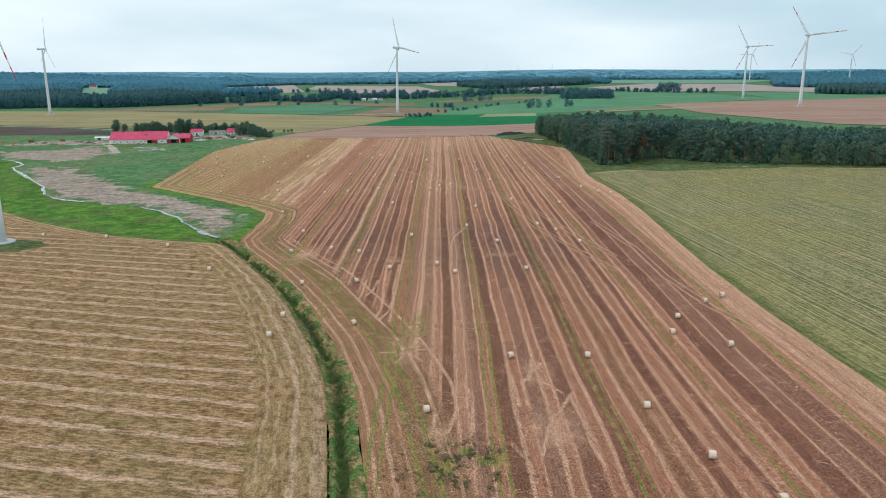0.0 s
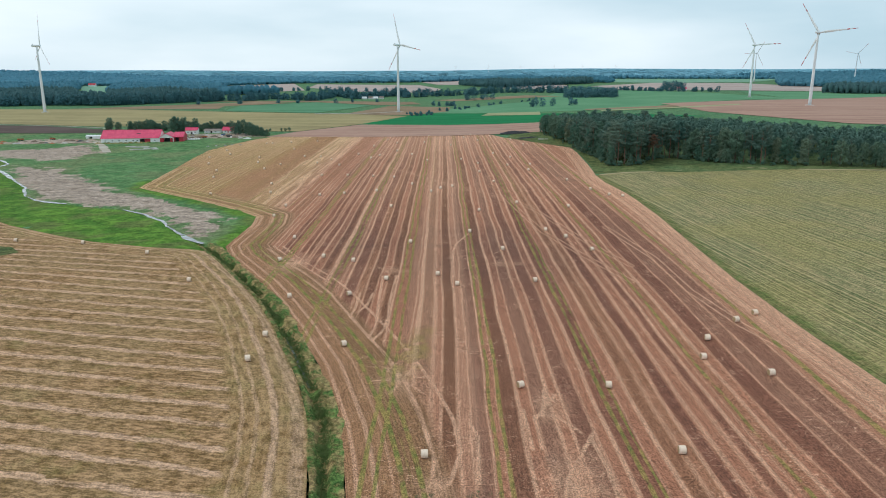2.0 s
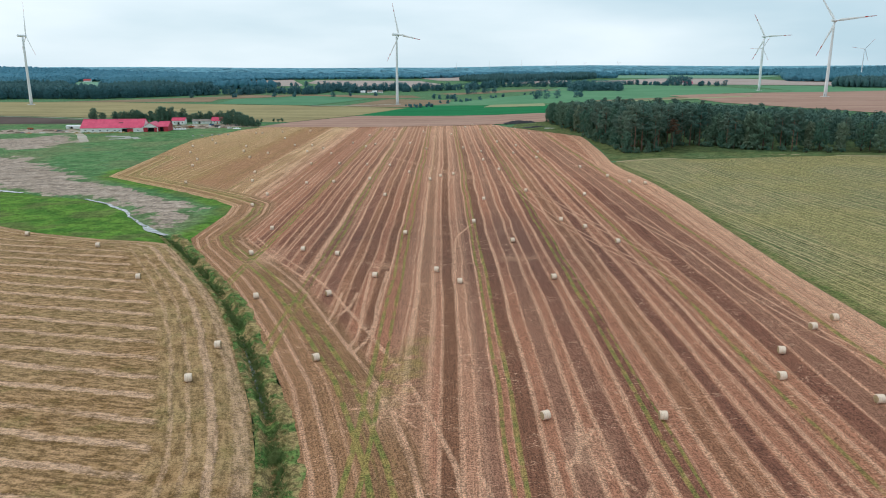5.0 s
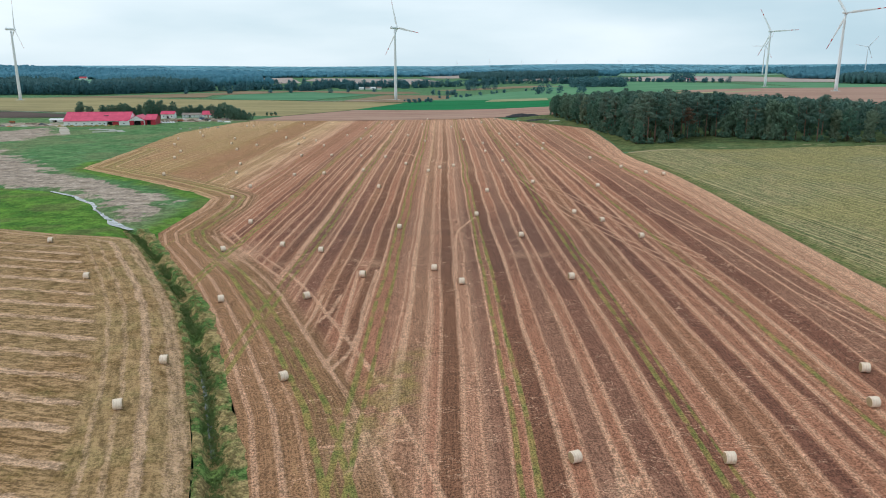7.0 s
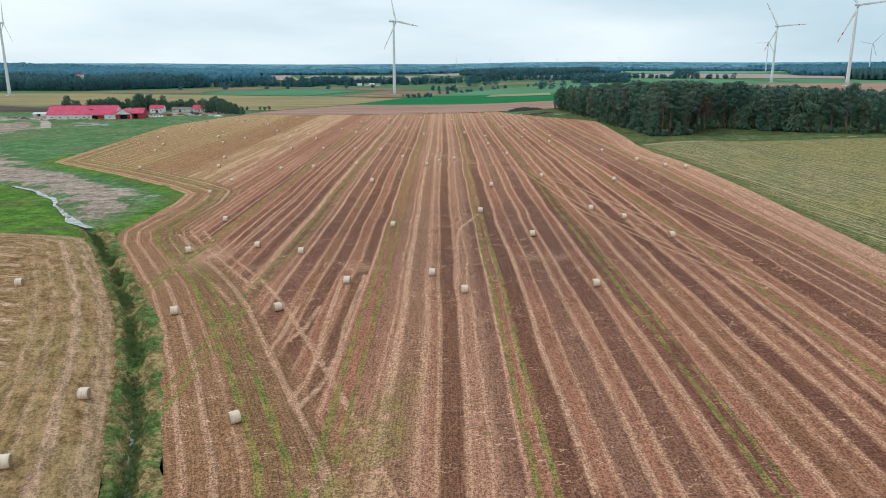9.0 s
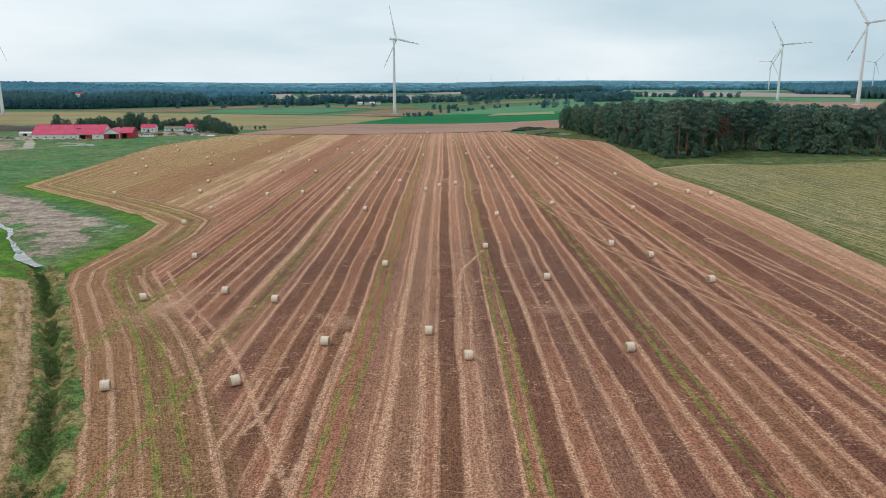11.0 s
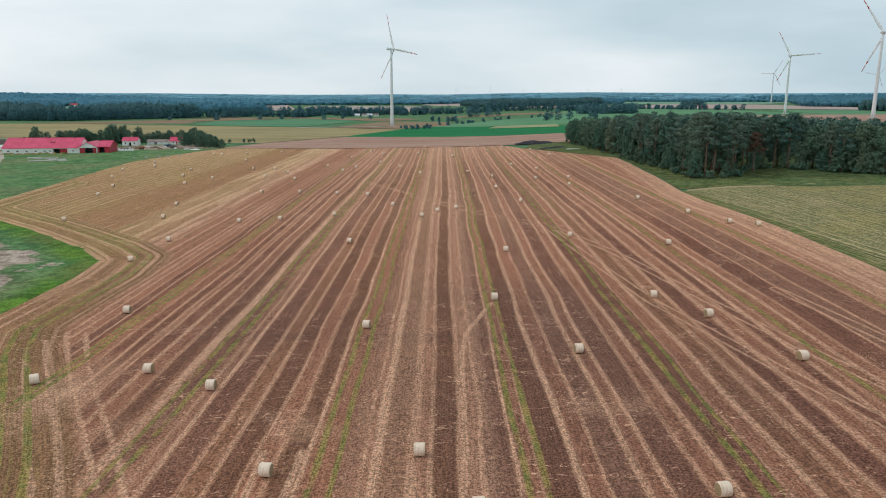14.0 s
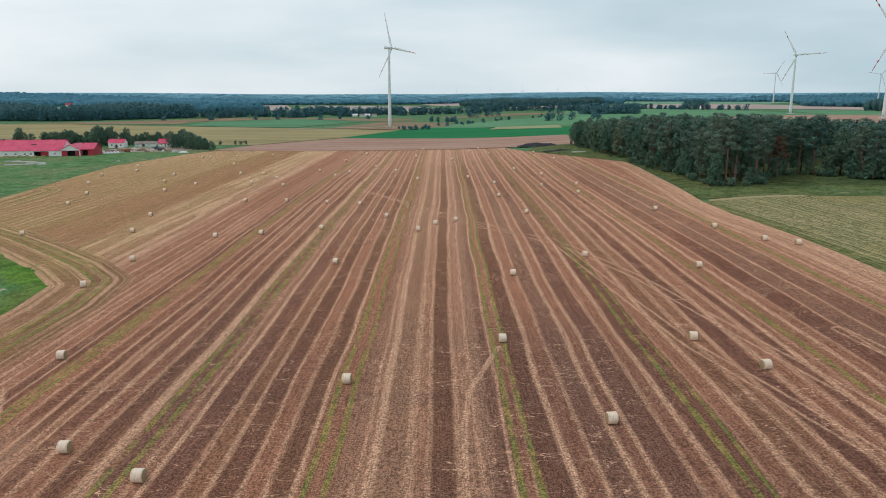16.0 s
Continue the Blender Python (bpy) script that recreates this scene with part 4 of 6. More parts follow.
far_patch("olive_field", "pale olive harvested field behind the wood", [(430, 698), (1300, 995), (900, 640), (560, 520), (425, 560), (395, 690)], far_field("olive_stubble", (0.21, 0.215, 0.085), (0.29, 0.28, 0.12), 0.03, radians(80)), 0.3)
far_patch("fallow_ground", "brown rough ground at the turbine foot", [(-145, 1112), (-94, 1343), (12, 1261), (7, 1138), (-50, 1070)], M_BROWNF, 0.4)
far_patch("pasture", "green open pasture", [(-44, 1117), (16, 1208), (150, 1342), (300, 1900), (444, 1906), (598, 1690), (640, 1416), (320, 1118), (280, 1000), (136, 1016)], M_GREENM, 0.25)
far_patch("bare_slope", "wide pinkish bare field under the turbines", [(328, 1149), (507, 1249), (900, 1500), (1900, 2000), (1300, 1000), (430, 700), (386, 734), (323, 934)], M_PINK, 0.35)
far_patch("green_slope", "green field behind the bare slope", [(507, 1255), (640, 1420), (700, 1800), (1000, 1700), (1900, 2300), (1900, 2010), (900, 1505)], M_GREENM, 0.2)
far_patch("far_stubble", "distant pink stubble field, paled by haze in its colour", [(-724, 2414), (-797, 2761), (-616, 3115), (-407, 2225), (-547, 2000)], M_PINKFAR, 0.6)
far_patch("far_stubble", "distant pink stubble field, paled by haze in its colour", [(-452, 2524), (-504, 3006), (-90, 2864), (-3, 2295), (-33, 2016), (-259, 2114)], M_PINKFAR, 0.6)
far_patch("far_stubble", "distant pink stubble field, paled by haze in its colour", [(-97, 3400), (-69, 3600), (272, 3550), (196, 2627), (-25, 2899)], M_PINKFAR, 0.6)
far_patch("far_stubble", "distant pink stubble field, paled by haze in its colour", [(161, 2167), (302, 2521), (404, 2448), (326, 1973)], M_PINKFAR, 0.6)
far_patch("far_stubble", "distant pink stubble field, paled by haze in its colour", [(443, 2268), (760, 2728), (1062, 2708), (1100, 2195), (1000, 1760), (729, 1861), (457, 1930)], M_PINKFAR, 0.6)
far_patch("far_pasture", "distant green pasture, paled by haze in its colour", [(600, 2900), (700, 3560), (1700, 3700), (1180, 2900), (790, 2735)], M_PALEG, 0.6)
tagged(ribbon([(-560, 925), (-440, 892), (-385, 866), (-349, 820), (-338, 760)], (-2, 2), (0.25, 0.25), "farm_track", M_TRACK, 0.3), "pale sandy farm track", "track", kind="structure")
tagged(ribbon([(-323, 716), (-309, 690), (-292, 660), (-271, 622)], (-3.5, -1, 1, 3.5), (0.1, 0.14, 0.14, 0.1), "farm_lane", M_TRACK, 0.7), "pale trodden earth lane before the barn", "track", kind="structure")
tagged(ribbon([(-62, 1158), (-110, 1118), (-190, 1110)], (-5, 5), (0.9, 0.9), "turbine_track", M_TRACK, 0.2), "pale gravel track to the turbine", "track", kind="structure")
tagged(ribbon([(87, 446), (100, 442.5), (113, 442.5), (137, 451), (153, 453), (175, 450.5), (204, 438), (251, 426), (330, 407)], (-1.6, -0.5, 0.5, 1.6), (0.1, 0.1, 0.1, 0.1), "field_path", plain("dry_path_grass", (0.30, 0.23, 0.12), (0.42, 0.33, 0.19), 0.2, 3.0), 0.6), "worn dry grass path along the wood", "path", kind="structure")
far_patch("turbine_pad", "rough green grass round the turbine foot", [(-196, 274), (-163, 285), (-157, 295), (-165, 304), (-196, 312)], M_VERGE, 0.1)

far_patch("wood_verge", "olive grass verge between the fields and the wood", [(87, 450), (100, 444), (113, 444), (137, 452.5), (153, 454.5), (175, 452), (204, 439.5), (251, 427.5), (300, 416), (300, 424), (240, 442), (212, 458), (190, 464), (162, 487), (151, 506), (138, 514), (127, 500), (116, 482), (110, 482), (107, 518), (105, 545), (103, 600), (99, 690), (93, 735), (66, 735), (57, 700), (67, 685), (79.6, 667), (91.8, 659), (95.8, 640), (97.8, 590), (96.8, 560), (91.8, 494), (87, 455)], M_VERGE, 0.12, 9, 7)

# ---- trees ----
def leaf_cloud(rng, blobs, count, size, flat=1.0):
    """Many small leaf sprays scattered over the shells of clumps."""
    V = np.zeros((count, 4, 3))
    w = np.array([b[3] * b[4] for b in blobs])
    pick = rng.choice(len(blobs), count, p=w / w.sum())
    B = np.array(blobs)[pick]
    d = rng.normal(size=(count, 3))
    d /= np.linalg.norm(d, axis=1)[:, None]
    r = rng.uniform(0.55, 1.08, count) ** 0.7
    c = B[:, :3] + d * np.stack([B[:, 3], B[:, 3], B[:, 4]], -1) * r[:, None]
    n = d + rng.normal(scale=0.28, size=(count, 3)) + np.array([0, 0, 0.25])
    n /= np.linalg.norm(n, axis=1)[:, None]
    a = np.cross(n, rng.normal(size=(count, 3)))
    a /= np.linalg.norm(a, axis=1)[:, None]
    b = np.cross(n, a)
    s = rng.uniform(0.6, 1.25, count)[:, None] * size
    V[:, 0], V[:, 1] = c + a * s, c + b * s * 0.62 * flat
    V[:, 2], V[:, 3] = c - a * s * 0.8, c - b * s * 0.62 * flat
    return V.reshape(-1, 3), np.arange(count * 4).reshape(-1, 4)


def pine(seed):
    rng = np.random.default_rng(seed)
    H = 21.0
    lean = rng.uniform(-0.6, 0.6, 2)
    path = [(lean[0] * (t ** 2), lean[1] * (t ** 2) + 0.15 * math.sin(5 * t), H * 0.95 * t) for t in np.linspace(0, 1, 8)]
    pieces, blobs = [tube(path, [0.30 * (1 - 0.82 * t) + 0.02 for t in np.linspace(0, 1, 8)], 7)], []
    n = 15 + seed % 5
    low = 0.42 + 0.12 * ((seed * 37) % 5) / 4
    for i in range(n):
        q = low + (0.98 - low) * i / (n - 1)
        reach = (3.6 * (1 - ((q - 0.62) / 0.48) ** 2 * 0.85)) * rng.uniform(0.55, 1.15)
        reach = max(reach, 0.5)
        az = i * 2.4 + rng.uniform(-0.6, 0.6)
        base = np.array([lean[0] * q * q, lean[1] * q * q, H * q * 0.95])
        tip = base + np.array([math.cos(az) * reach, math.sin(az) * reach, rng.uniform(0.2, 1.3)])
        pieces.append(tube([tuple(base), tuple((base + tip) / 2 + np.array([0, 0, -0.2])), tuple(tip)], [0.09, 0.06, 0.025], 4, False))
        blobs.append((*tip, rng.uniform(1.25, 2.1), rng.uniform(0.7, 1.2)))
        if rng.random() < 0.6:
            blobs.append((*(base * 0.4 + tip * 0.6), rng.uniform(0.9, 1.5), rng.uniform(0.6, 0.9)))
    blobs.append((lean[0], lean[1], H * 0.97, 1.3, 1.2))
    for i in range(4):
        az, q = rng.uniform(0, 6.3), rng.uniform(0.22, low)
        b = np.array([0, 0, H * q])
        pieces.append(tube([tuple(b), tuple(b + np.array([math.cos(az) * 1.6, math.sin(az) * 1.6, 0.2]))], [0.05, 0.015], 4, False))
    return join(pieces), leaf_cloud(rng, blobs, 3000, 0.33, 0.85)


def broadleaf(seed, H=19.0, W=5.6, low=0.13):
    rng = np.random.default_rng(100 + seed)
    path = [(0.3 * math.sin(3 * t + seed), 0.3 * math.cos(2 * t + seed) - 0.3, H * 0.8 * t) for t in np.linspace(0, 1, 7)]
    pieces, blobs = [tube(path, [0.36 * (1 - 0.85 * t) + 0.02 for t in np.linspace(0, 1, 7)], 7)], []
    n = 26
    for i in range(n):
        q = low + (0.97 - low) * (i + 0.5) / n
        shape = math.sin(math.pi * min(1, ((q - low) / (1 - low)) * 0.86 + 0.14)) ** 0.6
        reach = W * shape * rng.uniform(0.45, 1.0)
        az = i * 2.4 + rng.uniform(-0.5, 0.5)
        tip = np.array([math.cos(az) * reach, math.sin(az) * reach, H * q])
        base = np.array([0, 0, max(H * q - reach * 0.7, H * 0.12)])
        pieces.append(tube([tuple(base), tuple(tip)], [0.10, 0.025], 4, False))
        blobs.append((*tip, rng.uniform(1.1, 1.9), rng.uniform(1.0, 1.6)))
    blobs.append((0, 0, H * 0.55, W * 0.55, H * 0.33))
    return join(pieces), leaf_cloud(rng, blobs, 2900, 0.40)


def bush(seed, H=3.0):
    rng = np.random.default_rng(300 + seed)
    pieces, blobs = [], []
    for i in range(9):
        az, r = rng.uniform(0, 6.3), rng.uniform(0, 1.6)
        tip = (math.cos(az) * r, math.sin(az) * r, rng.uniform(0.35, 0.85) * H)
        pieces.append(tube([(0, 0, 0), tip], [0.06, 0.02], 4, False))
        blobs.append((*tip, rng.uniform(0.5, 0.9), rng.uniform(0.4, 0.8)))
    return join(pieces), leaf_cloud(rng, blobs, 260, 0.30)


def make_tree(kind, seed):
    if kind == "pine":
        name, (tv, tf), (lv, lf), bark, leaf, label = "pine_tree", *pine(seed), M_BARK, M_PINE, "tall dark pine with a bare reddish trunk"
    elif kind == "oak":
        name, (tv, tf), (lv, lf), bark, leaf, label = "broadleaf_tree", *broadleaf(seed), M_BARKD, M_OAK, "dense dark green broadleaf tree at the wood"
    elif kind == "round":
        name, (tv, tf), (lv, lf), bark, leaf, label = "farm_tree", *broadleaf(seed + 20, 13.5, 6.0, 0.08), M_BARKD, M_OAK, "rounded dark green tree behind the farmstead"
    elif kind == "birch":
        name, (tv, tf), (lv, lf), bark, leaf, label = "birch_tree", *broadleaf(seed, 18, 4.2, 0.10), M_BARKD, M_BIRCH, "slender grey-green birch with drooping foliage"
    else:
        name, (tv, tf), (lv, lf), bark, leaf, label = "shrub", *bush(seed), M_BARKD, M_OAK, "low leafy green shrub at the wood edge"
    root = new(name)
    part("trunk", mesh_of("trunk", tv, tf, bark, True), root)
    part("crown", mesh_of("crown", lv, lf, leaf), root)
    tagged(root, label, "shrub" if kind == "shrub" else "tree")
    return root


TREES = {k: [make_tree(k, s) for s in range(n)] for k, n in (("pine", 6), ("oak", 5), ("birch", 4), ("round", 3), ("shrub", 3))}
_used = set()


def plant(kind, x, y, rng, scale=1.0, group=""):
    """A tree of that kind on the ground; the first of each shape is the original."""
    src = rng.choice(TREES[kind])
    s = scale * rng.uniform(0.86, 1.14)
    m = pose(x, y, zat(x, y) - 0.08, 0, 0, rng.uniform(0, 360))
    if src.name in _used:
        ob = copy_thing(src, m)
        ob.matrix_basis = m @ Matrix.Diagonal((s, s, s, 1))
    else:
        _used.add(src.name)
        ob = src
        ob.matrix_basis = m @ Matrix.Diagonal((s, s, s, 1))
    if group:
        tagged(ob, group=group)
    return ob


WOOD = [(92, 735), (95, 690), (99.5, 600), (102, 545), (104, 518), (101, 481), (107, 474), (116, 476), (127, 494), (138, 508), (151, 500), (162, 481), (190, 458), (212, 452), (240, 436), (300, 418), (420, 400), (420, 470), (330, 520), (270, 590), (205, 650), (150, 720), (105, 755)]


def lofty(x, y):
    """The wood is tallest at its southern corner."""
    return float(np.interp(x, [100, 150, 185, 225, 280], [1.08, 1.06, 0.98, 0.80, 0.66]) * np.interp(y, [540, 650, 740], [1.0, 0.88, 0.76]))


def build_wood():
    rng = random.Random(11)
    spots = []
    for _ in range(9000):
        x, y = rng.uniform(88, 420), rng.uniform(400, 760)
        d = float(inside(x, y, WOOD))
        if d < 0.3:
            continue
        need = 4.6 if d < 14 else 6.6
        if all((x - a) ** 2 + (y - b) ** 2 > need * need for a, b, _ in spots):
            spots.append((x, y, d))
    spots.sort(key=lambda s: s[2] if s[0] + s[1] * 0 < 300 else s[2] + 12)
    deep = []
    for i, (x, y, d) in enumerate(spots):
        if i < 270:
            r = rng.random()
            if x < 128 and y > 560:
                kind = "oak" if r < 0.7 else ("birch" if r < 0.85 else "pine")
            elif x < 150:
                kind = "pine" if r < 0.8 else ("birch" if r < 0.9 else "oak")
            else:
                kind = "oak" if r < 0.35 else ("birch" if r < 0.6 else "pine")
            plant(kind, x, y, rng, lofty(x, y), "trees of the wood")
        else:
            deep.append((x, y))
    V, F, o = [], [], 0
    nrng = np.random.default_rng(4)
    for x, y in deep:
        h = nrng.uniform(18, 21.5) * lofty(x, y)
        z = zat(x, y)
        blobs = [(x + nrng.uniform(-2, 2), y + nrng.uniform(-2, 2), z + h * q, nrng.uniform(1.4, 2.4), nrng.uniform(1.2, 2.2)) for q in (0.12, 0.3, 0.5, 0.62, 0.74, 0.84, 0.93)]
        v, f = leaf_cloud(nrng, blobs, 340, 0.65)
        V.append(v)
        F.append(f + o)
        o += len(v)
    me = mesh_of("inner_wood", np.concatenate(V), np.concatenate(F), M_PINE)
    tagged(new("inner_wood", me), "dense dark canopy deep inside the wood", "wood", kind="stuff")
    for _ in range(26):
        i = rng.randrange(2, 12)
        (ax, ay), (bx, by) = WOOD[i], WOOD[i + 1]
        q = rng.random()
        plant(rng.choice(["birch", "oak", "oak"]), ax + (bx - ax) * q + rng.uniform(-1.0, 1.5), ay + (by - ay) * q + rng.uniform(-1.5, 2), rng, rng.uniform(0.3, 0.62), "young trees along the wood edge")
    for _ in range(110):
        i = rng.randrange(0, 13)
        (ax, ay), (bx, by) = WOOD[i], WOOD[i + 1]
        q = rng.random()
        plant("shrub", ax + (bx - ax) * q + rng.uniform(-2.5, 1.0), ay + (by - ay) * q + rng.uniform(-3.5, 0.5), rng, rng.uniform(0.5, 1.1), "shrubs along the wood edge")


build_wood()
# Grass and litter sheet darkened with the trees' shade in its colour.
far_patch("forest_floor", "grass and litter under the wood, tree shade in its dark colour", WOOD, rough_grass_material("shade_painted_wood_grass", (0.042, 0.066, 0.024), (0.085, 0.105, 0.040), (0.13, 0.115, 0.055)), 0.2, 12, 6)


def rusty_pine():
    """One dead pine with rust-brown needles at the wood's edge."""
    (tv, tf), (lv, lf) = pine(7)
    root = new("pine_tree")
    root.matrix_basis = pose(131.5, 493, zat(131.5, 493) - 0.08, 0, 0, 40) @ Matrix.Diagonal((0.8, 0.8, 0.8, 1))
    part("trunk", mesh_of("trunk", tv, tf, M_BARK, True), root)
    part("crown", mesh_of("crown", lv, lf, leafy("dead_needles", (0.12, 0.066, 0.046), (0.18, 0.10, 0.066), (0.15, 0.098, 0.066))), root, "rust-brown dry needles")
    tagged(root, "dying pine with rusty brown needles at the wood", "tree", "trees of the wood")


rusty_pine()


def far_trees(name, label, spots, size, leaves, mat, seed=0, tall=1.2):
    """A distant belt or wood, too many trees to count."""
    rng = np.random.default_rng(seed)
    V, F, o = [], [], 0
    for x, y, h in spots:
        z, h = zat(x, y), h * tall
        w = h * rng.uniform(0.42, 0.62)
        blobs = [(x + rng.uniform(-0.3, 0.3) * w, y + rng.uniform(-0.3, 0.3) * w, z + h * q, w * rng.uniform(0.7, 1.0) * (1.1 - 0.45 * q), h * 0.2) for q in (0.18, 0.4, 0.6, 0.8)]
        blobs.append((x, y, z + h * 0.45, w * 0.7, h * 0.4))
        v, f = leaf_cloud(rng, blobs, int(leaves * 2.6), size * 0.9)
        V.append(v)
        F.append(f + o)
        o += len(v)
    me = mesh_of(name, np.concatenate(V), np.concatenate(F), mat)
    return tagged(new(name, me), label, "trees", kind="stuff")


def along(line, gap, rng, spread, hs):
    out = []
    for (ax, ay), (bx, by) in zip(line, line[1:]):
        n = max(1, int(math.hypot(bx - ax, by - ay) / gap))
        for i in range(n):
            q = (i + rng.random()) / n
            if rng.random() < 0.95:
                out.append((ax + (bx - ax) * q + rng.uniform(-spread, spread), ay + (by - ay) * q + rng.uniform(-spread, spread), rng.uniform(*hs)))
    return out


def fill(poly, gap, rng, hs):
    xs, ys = [p[0] for p in poly], [p[1] for p in poly]
    out, y = [], min(ys)
    while y < max(ys):
        x = min(xs)
        while x < max(xs):
            px, py = x + rng.uniform(-0.5, 0.5) * gap, y + rng.uniform(-0.5, 0.5) * gap
            if float(inside(px, py, poly)) > 0:
                out.append((px, py, rng.uniform(*hs)))
            x += gap
        y += gap
    return out


_r = random.Random(21)
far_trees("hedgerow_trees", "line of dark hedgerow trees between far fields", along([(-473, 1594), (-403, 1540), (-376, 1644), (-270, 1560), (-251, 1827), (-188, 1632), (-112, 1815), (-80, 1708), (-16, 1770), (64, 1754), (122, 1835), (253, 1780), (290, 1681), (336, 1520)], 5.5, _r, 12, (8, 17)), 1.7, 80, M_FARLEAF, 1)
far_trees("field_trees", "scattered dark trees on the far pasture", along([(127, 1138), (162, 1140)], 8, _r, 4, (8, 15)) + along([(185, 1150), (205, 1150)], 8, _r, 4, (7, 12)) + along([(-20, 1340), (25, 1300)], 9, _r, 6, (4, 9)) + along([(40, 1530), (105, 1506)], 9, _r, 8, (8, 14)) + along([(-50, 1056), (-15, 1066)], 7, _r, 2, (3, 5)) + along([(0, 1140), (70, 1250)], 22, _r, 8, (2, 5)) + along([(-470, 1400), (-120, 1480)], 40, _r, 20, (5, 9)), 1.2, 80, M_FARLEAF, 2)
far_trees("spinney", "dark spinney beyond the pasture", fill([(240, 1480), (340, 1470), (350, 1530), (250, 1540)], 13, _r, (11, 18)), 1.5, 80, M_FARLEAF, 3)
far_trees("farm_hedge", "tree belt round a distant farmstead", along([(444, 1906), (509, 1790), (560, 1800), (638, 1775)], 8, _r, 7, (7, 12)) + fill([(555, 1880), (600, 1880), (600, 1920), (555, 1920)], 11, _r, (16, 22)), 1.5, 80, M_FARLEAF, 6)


def fill_np(poly, gap, rng):
    xs, ys = np.arange(min(p[0] for p in poly), max(p[0] for p in poly), gap), np.arange(min(p[1] for p in poly), max(p[1] for p in poly), gap)
    X, Y = np.meshgrid(xs, ys)
    X, Y = (X + rng.uniform(-0.5, 0.5, X.shape) * gap).ravel(), (Y + rng.uniform(-0.5, 0.5, Y.shape) * gap).ravel()
    keep = inside(X, Y, poly) > 0
    return X[keep], Y[keep]


def crowns(name, label, poly, gap, hs, mat, seed, sides=6, wide=0.72, hole=None):
    """A distant closed forest: every tree a lumpy crown of its own height."""
    rng = np.random.default_rng(seed)
    X, Y = fill_np(poly, gap, rng)
    if hole is not None:
        k = inside(X, Y, hole) < 0
        X, Y = X[k], Y[k]
    n = len(X)
    Z = land(X, Y) + rim(X, Y)
    H = rng.uniform(*hs, n) * (0.8 + 0.4 * vnoise(X, Y, gap * 6, seed))
    R = gap * wide * rng.uniform(0.75, 1.2, n)
    rings = ((0.75, 0.12), (1.0, 0.45), (0.85, 0.72), (0.45, 0.93))
    V = np.zeros((n, len(rings) * sides + 1, 3))
    for j, (r, q) in enumerate(rings):
        for s in range(sides):
            t = 2 * math.pi * (s + 0.5 * (j % 2)) / sides + rng.uniform(-0.3, 0.3, n)
            rr = R * r * rng.uniform(0.7, 1.2, n)
            V[:, j * sides + s] = np.stack([X + rr * np.cos(t), Y + rr * np.sin(t), Z + H * (q + rng.uniform(-0.07, 0.07, n))], -1)
    V[:, -1] = np.stack([X + 0.2 * R * rng.normal(size=n), Y, Z + H * rng.uniform(0.95, 1.1, n)], -1)
    T, top = [], len(rings) * sides
    for j in range(len(rings) - 1):
        for s in range(sides):
            a, b = j * sides + s, j * sides + (s + 1) % sides
            T += [(a, b, b + sides), (a, b + sides, a + sides)]
    T += [((len(rings) - 1) * sides + s, (len(rings) - 1) * sides + (s + 1) % sides, top) for s in range(sides)]
    F = (np.array(T)[None] + (np.arange(n) * (top + 1))[:, None, None]).reshape(-1, 3)
    tagged(new(name, mesh_of(name, V.reshape(-1, 3), F, mat, True)), label, "forest", kind="stuff")


CLEARING = [(-705, 1470), (-640, 1440), (-820, 1850), (-1180, 2720), (-1310, 2720), (-905, 1850)]
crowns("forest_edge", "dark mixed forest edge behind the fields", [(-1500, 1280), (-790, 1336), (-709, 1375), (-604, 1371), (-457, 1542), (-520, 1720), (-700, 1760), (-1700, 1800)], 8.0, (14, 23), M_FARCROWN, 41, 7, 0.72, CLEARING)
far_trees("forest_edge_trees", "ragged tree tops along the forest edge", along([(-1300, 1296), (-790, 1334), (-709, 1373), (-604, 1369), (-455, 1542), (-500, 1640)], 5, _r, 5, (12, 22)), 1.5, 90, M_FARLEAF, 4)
# the blue of these forests is haze put into the leaf colour
crowns("deep_forest", "endless forest behind the edge, haze blue put into its colour", [(-2500, 1800), (-1700, 1780), (-700, 1790), (-560, 1850), (-420, 1960), (-560, 2010), (-720, 2400), (-830, 2500), (-2600, 2600)], 12.0, (14, 22), M_FARWOOD, 42, 6, 0.75, CLEARING)
crowns("deep_forest", "endless forest behind the edge, haze blue put into its colour", [(-3200, 2600), (-830, 2500), (-810, 2790), (-620, 3180), (-100, 3400), (300, 3600), (500, 3950), (-3600, 4000)], 20.0, (14, 20), M_FARLEAF2, 43, 6, 0.8, CLEARING)
crowns("deep_forest", "pine block in the distance, haze blue put into its colour", [(500, 2850), (620, 2750), (650, 3300), (300, 3500), (150, 2800)], 17.0, (14, 20), M_FARWOOD, 44, 6, 0.75)
crowns("deep_forest", "endless forest in the east, haze blue put into its colour", [(1012, 2267), (1093, 2196), (1500, 2300), (2600, 2700), (4200, 3300), (3600, 3950), (1669, 3951), (1548, 3947), (1659, 3739)], 17.0, (15, 22), M_FARWOOD, 45, 6, 0.75)
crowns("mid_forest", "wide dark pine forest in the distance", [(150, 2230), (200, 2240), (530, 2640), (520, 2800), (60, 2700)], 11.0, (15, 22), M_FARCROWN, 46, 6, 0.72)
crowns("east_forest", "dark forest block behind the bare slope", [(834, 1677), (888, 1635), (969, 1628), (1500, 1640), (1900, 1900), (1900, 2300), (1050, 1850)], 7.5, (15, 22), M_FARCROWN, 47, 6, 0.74)
